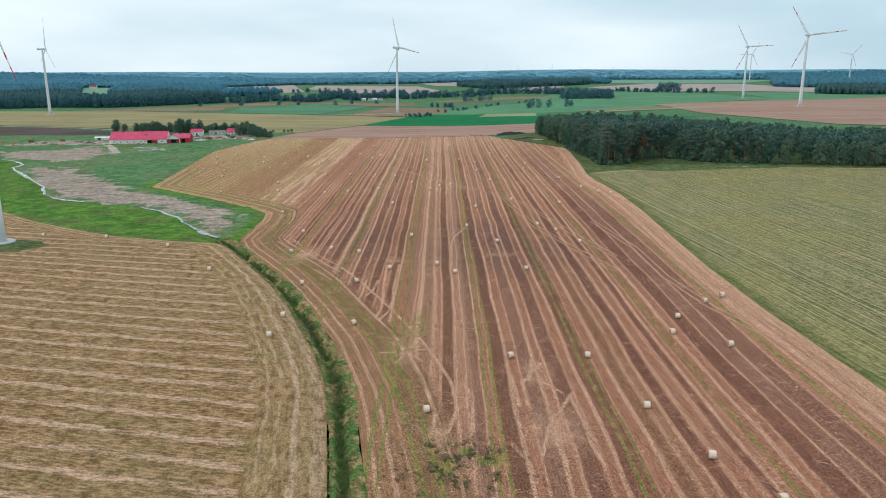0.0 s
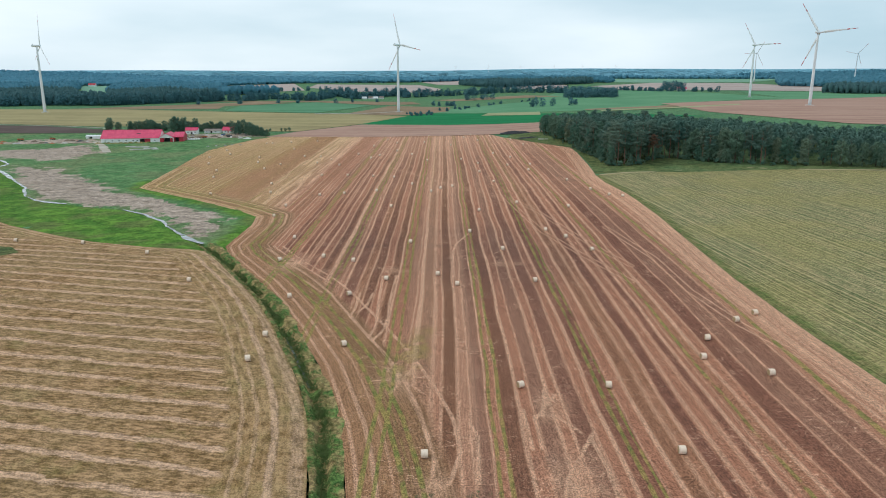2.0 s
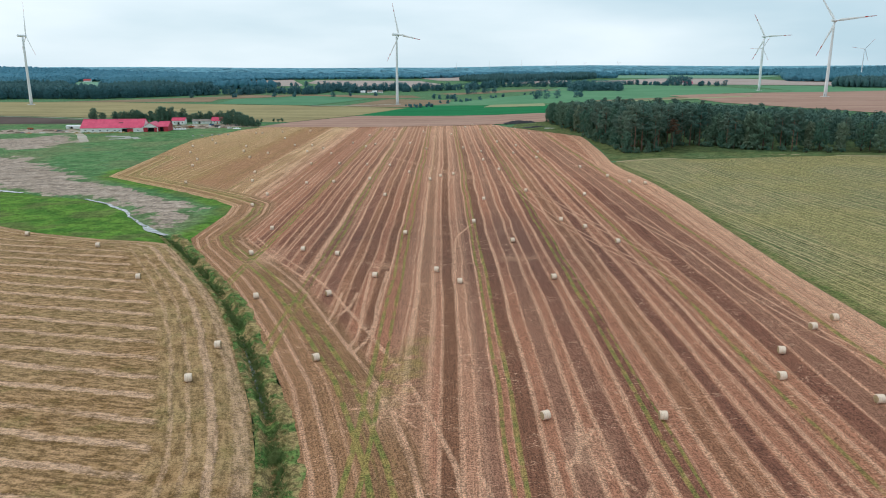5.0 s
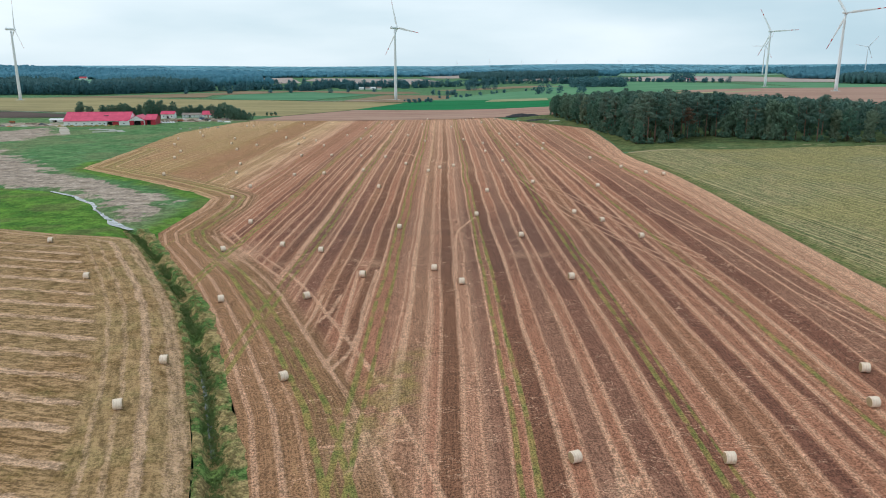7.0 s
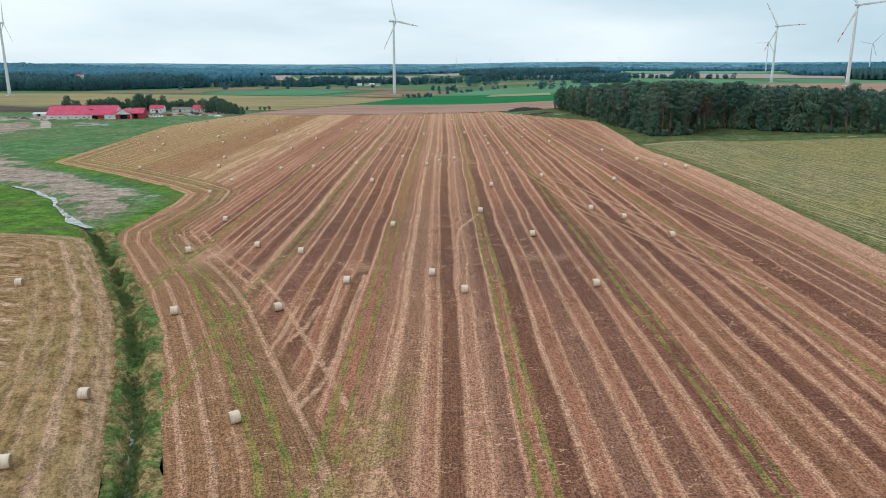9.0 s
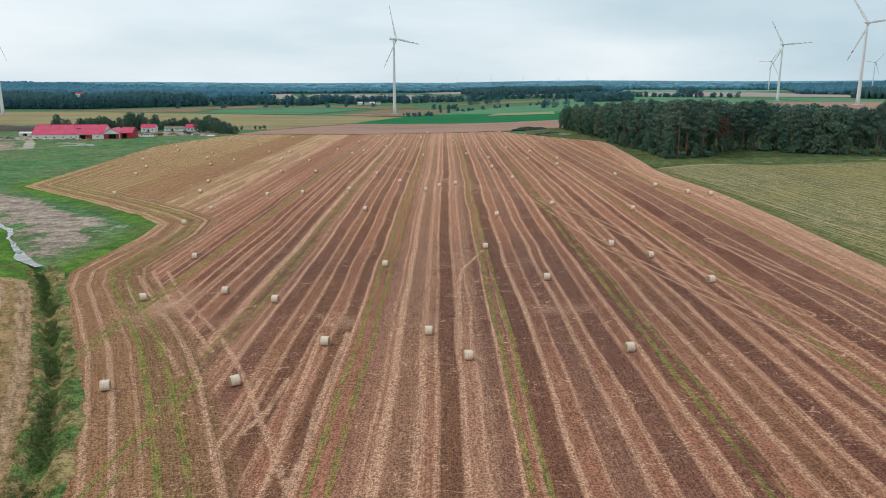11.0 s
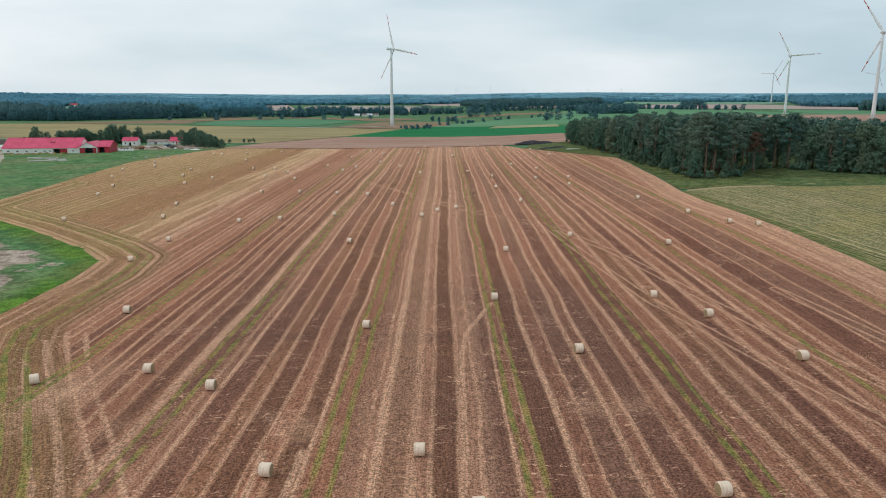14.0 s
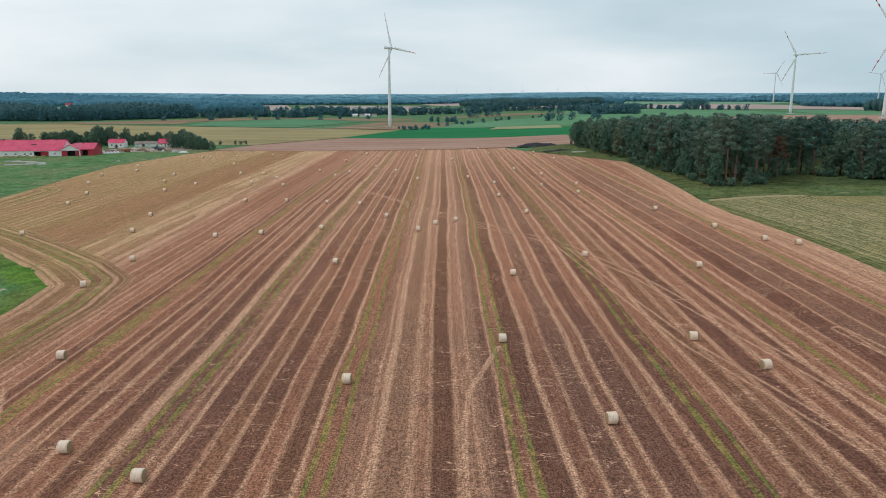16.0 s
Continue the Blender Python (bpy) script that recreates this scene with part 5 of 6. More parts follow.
crowns("hazy_forest", "forested hills on the horizon, haze painted into their blue colour", [(-4800, 3950), (500, 3950), (900, 3850), (4800, 3750), (4800, 4950), (-4800, 4950)], 30.0, (3, 4), M_FARWOOD2, 49, 6, 1.4)
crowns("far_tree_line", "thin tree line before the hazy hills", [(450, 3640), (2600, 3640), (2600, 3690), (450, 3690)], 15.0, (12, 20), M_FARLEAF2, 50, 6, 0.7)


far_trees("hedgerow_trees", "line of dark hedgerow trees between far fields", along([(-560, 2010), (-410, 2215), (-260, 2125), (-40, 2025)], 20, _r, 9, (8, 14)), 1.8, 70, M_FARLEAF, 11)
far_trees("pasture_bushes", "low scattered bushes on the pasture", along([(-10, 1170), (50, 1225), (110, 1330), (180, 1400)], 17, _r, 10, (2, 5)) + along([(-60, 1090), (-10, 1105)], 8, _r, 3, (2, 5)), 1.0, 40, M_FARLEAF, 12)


# ---- wind turbines ----
def blade_mesh(length=46.0):
    V, F, S = [], [], []
    n, k = 15, 10
    for i in range(n):
        q = i / (n - 1)
        chord = 1.9 if q < 0.04 else (3.3 - 2.7 * ((q - 0.15) / 0.85) if q > 0.15 else 1.9 + 1.4 * (q - 0.04) / 0.11)
        thick = 1.8 if q < 0.04 else max(0.12, 1.3 * (1 - q) ** 1.4)
        twist = radians(18 * (1 - q) ** 2)
        for s in range(k):
            t = 2 * math.pi * s / k
            u, v = chord * (0.5 * math.cos(t) - (0.18 if q > 0.05 else 0)), thick * 0.5 * math.sin(t)
            V.append((u * math.cos(twist) - v * math.sin(twist), u * math.sin(twist) + v * math.cos(twist) + 0.9 * q * q, 1.2 + length * q))
    for i in range(n - 1):
        for s in range(k):
            F.append((i * k + s, i * k + (s + 1) % k, (i + 1) * k + (s + 1) % k, (i + 1) * k + s))
            S.append(1 if i in (12, 13, 10) else 0)
    F.append(tuple((n - 1) * k + s for s in range(k)))
    S.append(1)
    return mesh_of("blade", V, F, [M_WHITE, M_RED], True, slots=S)


def turbine(hub=98.0):
    root = new("wind_turbine")
    q = np.linspace(0, 1, 12)
    V, F = tube([(0, 0, (hub - 1.9) * t) for t in q], [2.25 - 1.0 * t for t in q], 24)
    tower = part("tower", mesh_of("tower", V, F, M_WHITE, True), root)
    V, F = tube([(0, 0, -0.4), (0, 0, 0.35), (0, 0, 0.5)], [5.5, 5.5, 5.2], 28)
    part("foundation", mesh_of("foundation", V, F, plain("pale_concrete", (0.48, 0.47, 0.44), (0.6, 0.59, 0.56), 0.3, 3.0, 0.9)), root)
    V, F = join([box(-0.55, 0.55, -2.34, -2.1, 0.9, 3.1)])
    part("door", mesh_of("door", V, F, M_PANEL), tower)
    # the nacelle lies along local y, the rotor at its front end
    prof = [(-7.2, 0.9), (-6.9, 1.5), (-4, 1.75), (0, 1.85), (2.6, 1.7), (3.2, 1.35)]
    V, F = tube([(0, y, hub) for y, r in prof], [r for y, r in prof], 14)
    V = [Vector((v[0] * 0.95, v[1], hub + max(-1.55, min(1.6, (v[2] - hub))))) for v in V]
    nac = part("nacelle", mesh_of("nacelle", V, F, M_WHITE, True), root)
    V, F = join([box(-0.5, 0.5, -6.4, -5.0, hub + 1.5, hub + 2.1), tube([(0, -5.2, hub + 1.6), (0, -5.2, hub + 3.4)], [0.06, 0.05], 6)])
    part("vane_mast", mesh_of("vane_mast", V, F, M_WHITE), nac)
    prof = [(3.25, 1.5), (4.0, 1.65), (5.0, 1.5), (5.8, 1.0), (6.2, 0.35)]
    V, F = tube([(0, y, hub) for y, r in prof], [r for y, r in prof], 16)
    part("hub", mesh_of("hub", V, F, M_WHITE, True), root)
    return root


M_PANEL = plain("grey_door_paint", (0.30, 0.32, 0.33), (0.38, 0.40, 0.41), 0.5, 2.0, 0.6)
BLADE = blade_mesh()
AXIS = -49.0


def place_turbine(x, y, phase, z=None, scale=1.0, hub=98.0, yaw=AXIS, label="white wind turbine with red-banded blades standing in a field"):
    root = turbine(hub)
    root.matrix_basis = pose(x, y, zat(x, y) + 0.25 if z is None else z, 0, 0, yaw) @ Matrix.Diagonal((scale, scale, scale, 1))
    for i in range(3):
        part("blade", BLADE, root, at=Matrix.Translation((0, 4.6, hub)) @ pose(0, 0, 0, 0, phase + 120 * i, 0))
    tagged(root, label, "wind turbine", "wind farm turbines")


place_turbine(-68, 1150, -20)
place_turbine(-611, 1165, 5)
place_turbine(498, 1040, -35, hub=95)
place_turbine(585, 1450, -32, hub=96)
place_turbine(-179.5, 301, 16, yaw=-46.0)
place_turbine(1600, 2930, 40, z=20)
place_turbine(1180, 1900, 62, z=14)
place_turbine(1118, 2712, 30, z=16.5)
# Undersized turbines, placed by picture column to fit the camera's view.
for fx in (805, 859, 911, 967, 1014, 1069):
    place_turbine((fx - 784) / 1282 * 4650, 4500, (fx * 37) % 120, z=30, scale=0.40, label="wind turbine on the horizon, scaled down to fit the camera's view")


# ---- round bales ----
def bale_material():
    n = Nodes("net_wrapped_straw", 0.75)
    rings = n.noise(1.0, 3, 0.6, stretch=(9.0, 0.6, 0.6), world=False)
    fine = n.noise(14.0, 3, world=False)
    c = n.mix(n.span(rings, 0.35, 0.65), (0.74, 0.55, 0.41), (0.92, 0.75, 0.60))
    c = n.mix(n.span(n.noise(1.6, 3, world=False), 0.5, 0.7, 0.0, 0.5), c, (0.47, 0.36, 0.25))
    c = n.mix(n.math("MULTIPLY", n.rand(), 0.35), c, (0.86, 0.71, 0.58))
    n.bump(n.math("ADD", rings, n.math("MULTIPLY", fine, 0.5)), 0.5, 0.03)
    return n.done(c)


def bale_end_material():
    n = Nodes("straw_bale_end", 0.95)
    a = n.noise(9.0, 4, 0.7, world=False)
    n.bump(a, 0.9, 0.05)
    return n.done(n.mix(n.span(a, 0.3, 0.7), (0.26, 0.18, 0.10), (0.48, 0.36, 0.21)))


M_BALE, M_BALE_END = bale_material(), bale_end_material()


def bale_meshes(seed):
    rng = random.Random(seed)
    R, L, k = 0.74, 0.61, 28
    prof = [(-L, 0.90), (-L + 0.03, 0.965), (-L + 0.10, 1.0), (-0.25, 1.004), (0.0, 0.995), (0.25, 1.006), (L - 0.10, 1.0), (L - 0.03, 0.965), (L, 0.90)]
    ph = [rng.uniform(0, 6.3) for _ in range(4)]
    V, F = [], []
    for x, q in prof:
        for s in range(k):
            t = 2 * math.pi * s / k
            r = R * q * (1 + 0.012 * math.sin(3 * t + ph[0]) + 0.008 * math.sin(7 * t + ph[1] + x * 4))
            z = r * math.sin(t)
            z = max(z, -0.685)
            V.append((x, r * math.cos(t), z + 0.68))
    for i in range(len(prof) - 1):
        for s in range(k):
            a, b = i * k + s, i * k + (s + 1) % k
            F.append((a, b, b + k, a + k))
    body = mesh_of("round_bale", V, F, M_BALE, True)
    V, F = [], []
    rings = (0.90, 0.78, 0.6, 0.42, 0.24, 0.08)
    for j, q in enumerate(rings):
        for s in range(k):
            t = 2 * math.pi * s / k
            r = R * q * (1 + 0.012 * math.sin(3 * t + ph[0]))
            V.append((0.02 * (j % 2) + 0.012 * j + 0.012 * math.sin(5 * t + j * 2), r * math.cos(t), max(r * math.sin(t), -0.685) + 0.68))
    for i in range(len(rings) - 1):
        for s in range(k):
            a, b = i * k + s, i * k + (s + 1) % k
            F.append((a, b, b + k, a + k))
    F.append(tuple((len(rings) - 1) * k + s for s in range(k)))
    return body, mesh_of("bale_end", V, F, M_BALE_END, True)


BALE_SHAPES = [bale_meshes(s) for s in range(3)]


def bale(x, y, turn, shape, label):
    body, end = BALE_SHAPES[shape]
    ob = new("round_bale", body)
    ob.matrix_basis = pose(x, y, zat(x, y) + 0.03, 0, 0, turn)
    part("bale_end", end, ob, "loose straw end", at=Matrix.Translation((0.605, 0, 0)))
    part("bale_end", end, ob, "loose straw end", at=Matrix.Translation((-0.605, 0, 0)) @ Matrix.Rotation(math.pi, 4, "Z"))
    tagged(ob, label, "bale", "round bales on the stubble")


BALES_NEAR = [(-4.0, 148.4), (15.4, 176.1), (33.6, 175.4), (40.2, 148.4), (67.9, 177.0), (72.5, 207.7), (61.8, 197.5), (57.3, 187.3), (78.7, 211.5), (3.5, 247.1), (-2.5, 258.1), (27.3, 248.8), (20.6, 289.2), (9.9, 319.8), (-13.1, 303.8), (-18.5, 254.4), (-28.5, 239.9), (-24.8, 200.4), (-45.9, 239.3), (-31.7, 278.0), (-43.1, 285.0), (-58.1, 281.8), (-59.7, 316.4), (40.0, 317.9), (45.8, 304.8), (51.5, 283.2), (15.8, 363.7), (34.7, 379.6), (84.8, 377.3), (79.9, 384.5), (45.8, 127.9), (56.7, 363.9), (51.6, 113.9)]
BALES_LEFT = [(-44.9, 205.7), (-44.9, 188.9), (-80.1, 253.5), (-108.5, 291.9), (-140.6, 310.0), (-169, 314)]
BALES_FAR = [(-78.1, 361.2), (-78.0, 386.5), (-126.1, 422.1), (-94.6, 426.3), (-101.0, 456.5), (-150.3, 512.9), (-143.3, 483.5), (-166.9, 549.0), (-177.9, 586.2), (-178.1, 632.4), (-167.7, 606.5), (-133.6, 556.1), (-120.9, 522.3), (-140.0, 586.5), (-114.9, 544.8), (-66.2, 416.4), (-76.9, 489.5), (-53.6, 419.7), (-90.3, 550.6), (-93.9, 588.5), (-82.7, 569.1), (-72.6, 538.0), (-60.4, 487.7), (-106.7, 591.9), (-124.8, 643.3), (-139.0, 700.5), (-154.1, 691.3), (-159.3, 691.2), (-116.7, 709.9), (-66.7, 602.9), (-36.9, 426.4), (-43.8, 481.1), (-25.6, 379.3), (-54.4, 575.6)]
BALES_FAR2 = [(-49.2, 591.2), (-60.1, 660.5), (-30.5, 474.9), (-37.8, 619.8), (-18.4, 446.4), (-24.5, 592.3), (-17.4, 684.5), (-12.0, 553.1), (-7.2, 420.3), (-2.1, 430.3), (-41.5, 681.4), (-51.9, 711.5), (-14.2, 743.7), (5.8, 652.9), (4.3, 435.6), (12.2, 554.9), (30.0, 686.5), (18.4, 716.3), (25.8, 740.0), (22.9, 529.3), (22.1, 488.7), (43.0, 719.2), (36.9, 583.9), (28.2, 446.9), (58.3, 679.0), (47.3, 555.0), (41.8, 514.9), (64.8, 632.2), (56.5, 512.8), (52.6, 487.3), (68.5, 439.1), (74.8, 404.4)]


def ditch_growth():
    """Tall grass, reeds and low scrub along the ditch and the stream's start."""
    rng = np.random.default_rng(31)
    for name, label, mat, count, rad, tall, size in (
            ("ditch_scrub", "dark green scrub and reeds growing in the ditch", M_TUFT, 2200, 0.36, 0.24, 0.11),
            ("bank_grass", "tall tufted bank grass, green and dry", M_DRYTUFT, 700, 0.4, 0.16, 0.11)):
        P = np.array(DITCH[3:])
        seg = np.concatenate([[0], np.cumsum(np.hypot(*np.diff(P, axis=0).T))])
        V, F, o = [], [], 0
        for _ in range(count):
            s = rng.uniform(0, seg[-1])
            keep = vnoise(s, 3.0 if name == "ditch_scrub" else 9.0, 9.0, 3)
            if keep < (0.22 if name == "ditch_scrub" else 0.25):
                continue
            x, y = np.interp(s, seg, P[:, 0]), np.interp(s, seg, P[:, 1])
            off = rng.normal(0, 0.55) + 1.6 * (vnoise(s, 21.0, 8, 4) - 0.5) if name == "ditch_scrub" else rng.choice([-1, 1]) * rng.uniform(1.4, 2.8)
            x, y = x + off * 0.87, y + off * 0.5
            low = -1.1 + 0.75 * min(abs(off), 1.6)
            h = tall * rng.uniform(0.6, 1.7)
            v, f = leaf_cloud(rng, [(x, y, zat(x, y) + low + h * 0.6, rad * rng.uniform(0.6, 1.3), h)], 26, size)
            V.append(v)
            F.append(f + o)
            o += len(v)
        tagged(new(name, mesh_of(name, np.concatenate(V), np.concatenate(F), mat)), label, "vegetation", kind="stuff")


def weed_clumps():
    """Grey-green weeds standing on the unharvested turning place."""
    rng = np.random.default_rng(53)
    V, F, o = [], [], 0
    for _ in range(420):
        x, y = rng.normal(2.5, 5.0), rng.normal(126, 6.0)
        if vnoise(x, y, 2.6, 17) < 0.45 or y > 137.5:
            continue
        h = rng.uniform(0.15, 0.45)
        v, f = leaf_cloud(rng, [(x, y, zat(x, y) + h * 0.7, rng.uniform(0.25, 0.6), h)], 30, 0.11)
        V.append(v)
        F.append(f + o)
        o += len(v)
    me = mesh_of("weed_clumps", np.concatenate(V), np.concatenate(F), leafy("dull_weeds", (0.085, 0.10, 0.062), (0.15, 0.17, 0.075), (0.19, 0.16, 0.10)))
    tagged(new("weed_clumps", me), "grey-green weeds on the rough turning place", "weeds", kind="stuff")


weed_clumps()
M_TUFT = leafy("reed_leaves", (0.05, 0.105, 0.03), (0.15, 0.175, 0.065), (0.12, 0.16, 0.05))
M_DRYTUFT = leafy("tuft_grass", (0.09, 0.13, 0.035), (0.26, 0.22, 0.09), (0.34, 0.27, 0.12))
ditch_growth()


def build_bales():
    rng = random.Random(8)
    for x, y in BALES_NEAR + BALES_FAR + BALES_FAR2:
        turn = rng.gauss(0, 9)
        if float(near_line(x, y, FIELD_LEFT)) < 22 and x < -15:
            turn = rng.uniform(15, 50)
        bale(x, y, turn, rng.randrange(3), "pale net-wrapped round straw bale on brown stubble")
    for x, y in BALES_LEFT:
        bale(x, y, rng.uniform(-25, 30), rng.randrange(3), "pale net-wrapped round bale on mown olive stubble")


build_bales()

# ---- farmstead ----
def sheet_material(name, c1, c2):
    """Ribbed painted metal sheet."""
    n = Nodes(name, 0.5)
    ribs = n.noise(1.0, 1, stretch=(3.0, 0.02, 0.02), world=False)
    wear = n.noise(0.25, 4, 0.65, world=False)
    n.bump(ribs, 0.4, 0.05)
    return n.done(n.mix(n.span(n.math("ADD", n.math("MULTIPLY", ribs, 0.3), n.math("MULTIPLY", wear, 0.7)), 0.35, 0.65), c1, c2))


M_ROOF = sheet_material("red_roof_sheet", (0.56, 0.045, 0.11), (0.68, 0.075, 0.155))
M_REDWALL = sheet_material("red_clad_wall", (0.40, 0.03, 0.045), (0.50, 0.045, 0.065))
M_RENDER = plain("white_rendered_wall", (0.78, 0.775, 0.75), (0.87, 0.865, 0.85), 0.4, 3.0, 0.9, world=False)
M_DARK = plain("interior_shade_black", (0.02, 0.02, 0.022), (0.035, 0.035, 0.035), 0.5, 2.0, 0.7, world=False)
M_PANE = plain("window_pane", (0.05, 0.06, 0.07), (0.08, 0.09, 0.10), 0.5, 2.0, 0.15, 0.0, world=False)
M_GREYROOF = sheet_material("grey_brown_roof", (0.20, 0.15, 0.13), (0.28, 0.22, 0.19))
M_CONCRETE = plain("weathered_concrete", (0.40, 0.38, 0.36), (0.56, 0.54, 0.51), 0.15, 1.5, 0.9)
M_RUBBLE = plain("brown_rubble", (0.10, 0.075, 0.055), (0.26, 0.20, 0.15), 0.5, 2.0, 0.95)
M_FILM = plain("white_silage_film", (0.66, 0.67, 0.67), (0.80, 0.80, 0.80), 0.4, 3.0, 0.35, world=False)
M_BLACK = plain("black_silage_film", (0.022, 0.022, 0.026), (0.05, 0.05, 0.055), 0.2, 2.0, 0.85)
M_RUST = plain("rusty_orange_paint", (0.32, 0.09, 0.04), (0.45, 0.15, 0.07), 0.6, 3.0, 0.7, world=False)
M_STEEL = plain("dark_machine_steel", (0.06, 0.065, 0.07), (0.12, 0.12, 0.125), 0.6, 3.0, 0.6, world=False)
M_BLUE = plain("faded_blue_paint", (0.06, 0.12, 0.22), (0.09, 0.17, 0.28), 0.6, 3.0, 0.6, world=False)


def gable_house(name, label, x, y, turn, length, depth, wall, rise, m_wall, m_roof, openings=(), gable_front=False, group="farm buildings"):
    """A house with thick walls under a pitched roof. Front along local x at y = 0; openings are (from, to, sill, head, what) along the front."""
    root = new(name)
    root.matrix_basis = pose(x, y, zat(x + 5, y + 5), 0, 0, turn)
    th = 0.35
    V, F = [], []
    pieces = []
    cuts = sorted(openings, key=lambda o: o[0])
    at = 0.0
    for a, b, lo, hi, what in cuts:
        pieces.append(box(at, a, 0, th, -0.5, wall))
        if lo > 0:
            pieces.append(box(a, b, 0, th, -0.5, lo))
        pieces.append(box(a, b, 0, th, hi, wall))
        at = b
    pieces.append(box(at, length, 0, th, -0.5, wall))
    pieces += [box(0, length, depth - th, depth, -0.5, wall), box(0, th, th, depth - th, -0.5, wall), box(length - th, length, th, depth - th, -0.5, wall)]
    if gable_front:
        for yy in (0.0, depth - th):
            V = [(0, yy, wall), (length, yy, wall), (length / 2, yy, wall + rise), (0, yy + th, wall), (length, yy + th, wall), (length / 2, yy + th, wall + rise)]
            pieces.append((V, [(0, 1, 2), (5, 4, 3), (0, 2, 5, 3), (1, 4, 5, 2)]))
    else:
        for xx in (0.0, length - th):
            V = [(xx, 0, wall), (xx, depth, wall), (xx, depth / 2, wall + rise), (xx + th, 0, wall), (xx + th, depth, wall), (xx + th, depth / 2, wall + rise)]
            pieces.append((V, [(2, 1, 0), (3, 4, 5), (0, 3, 5, 2), (1, 2, 5, 4)]))
    V, F = join(pieces)
    part("wall", mesh_of("wall", V, F, m_wall), root)
    o, tk = 0.5, 0.18
    if gable_front:
        hw = length / 2
        for sgn in (-1, 1):
            ex, ez = hw + sgn * (hw + o), wall - o * rise / hw
            V = [(hw, -o, wall + rise), (ex, -o, ez), (ex, depth + o, ez), (hw, depth + o, wall + rise)]
            V += [(a, b, c + tk) for a, b, c in V]
            part("roof", mesh_of("roof", V, [(0, 1, 2, 3), (7, 6, 5, 4), (0, 4, 5, 1), (1, 5, 6, 2), (2, 6, 7, 3), (3, 7, 4, 0)], m_roof), root)
    else:
        hd = depth / 2
        for sgn in (-1, 1):
            ey, ez = hd + sgn * (hd + o), wall - o * rise / hd
            V = [(-o, hd, wall + rise), (length + o, hd, wall + rise), (length + o, ey, ez), (-o, ey, ez)]
            V += [(a, b, c + tk) for a, b, c in V]
            part("roof", mesh_of("roof", V, [(0, 1, 2, 3), (7, 6, 5, 4), (0, 4, 5, 1), (1, 5, 6, 2), (2, 6, 7, 3), (3, 7, 4, 0)], m_roof), root)
        V, F = box(-o, length + o, hd - 0.25, hd + 0.25, wall + rise + 0.1, wall + rise + 0.3)
        part("ridge_cap", mesh_of("ridge_cap", V, F, m_roof), root)
    for a, b, lo, hi, what in cuts:
        if what == "window":
            fr = join([box(a, b, 0.1, 0.2, lo, lo + 0.1), box(a, b, 0.1, 0.2, hi - 0.1, hi), box(a, a + 0.1, 0.1, 0.2, lo + 0.1, hi - 0.1), box(b - 0.1, b, 0.1, 0.2, lo + 0.1, hi - 0.1)])
            w = part("window_frame", mesh_of("window_frame", *fr, M_RENDER), root)
            part("pane", mesh_of("pane", *box(a + 0.1, b - 0.1, 0.13, 0.16, lo + 0.1, hi - 0.1), M_PANE), w)
        elif what == "door":
            d = part("door", mesh_of("door", *box(a + 0.02, b - 0.02, 0.08, 0.2, lo + 0.02, hi - 0.02), M_REDWALL), root)
            part("door_rail", mesh_of("door_rail", *box(a, b, -0.06, 0.0, hi - 0.1, hi + 0.1), M_STEEL), d)
        else:
            # an added near-black panel stands in for the shade indoors
            part("doorway_back", mesh_of("doorway_back", *box(a, b, 3.0, 3.1, lo, hi), M_DARK), root)
    return tagged(root, label, "barn" if "barn" in name else "house", group)


wins = [(w, w + 1.6, 1.2, 2.1, "window") for w in (3, 9, 15, 21, 27, 30.8)]
barn = gable_house("long_barn", "long white barn under a bright red sheet roof", -313, 701.5, 9.5, 51, 27, 3.9, 6.4, M_RENDER, M_ROOF, wins + [(33.6, 38, 0, 3.2, "open"), (38, 43, 0, 3.2, "door"), (46, 47.6, 1.2, 2.1, "window")])
vent = part("roof_vent", mesh_of("roof_vent", *box(30, 33.5, 6.9, 8.6, 7.0, 7.9), M_STEEL), barn)
for cx in (10, 27, 44):
    part("chimney_vent", mesh_of("chimney_vent", *box(cx, cx + 1.0, 13.0, 14.0, 9.9, 11.1), M_STEEL), barn)
gable_house("gabled_barn", "white gable-fronted barn with red panels and open doorway", -262.6, 709.0, 9.5, 12.5, 24, 4.0, 3.6, M_RENDER, M_ROOF, [(0.6, 4.2, 0, 3.6, "door"), (4.2, 9.6, 0, 3.6, "open"), (9.6, 12.0, 0, 3.6, "door")], True)
gable_house("red_barn", "red-clad barn with a red pitched roof", -250.0, 712.0, 9.5, 8.2, 20, 4.4, 3.6, M_REDWALL, M_ROOF, [(1.0, 4.4, 0, 3.8, "open")])
gable_house("farm_house", "small white farmhouse with a red roof", -266, 789, 6, 12, 9, 4.0, 2.4, M_RENDER, M_ROOF, [(2, 3.2, 1.2, 2.6, "window"), (5, 7, 0, 2.3, "open"), (9, 10.2, 1.2, 2.6, "window")])
gable_house("low_barn", "low white outbuilding with a dull brown roof", -251, 803, 3, 17, 7, 2.4, 1.5, M_RENDER, M_GREYROOF, [(2, 3, 0.9, 1.8, "window"), (6, 8, 0, 2.1, "open"), (11, 12, 0.9, 1.8, "window")])
gable_house("cottage_house", "white cottage with a red gable roof", -232, 804, 3, 11, 8, 2.8, 3.0, M_RENDER, M_ROOF, [(2, 3.2, 1.0, 2.2, "window"), (5, 6, 0, 2.1, "door"), (8, 9.2, 1.0, 2.2, "window")])
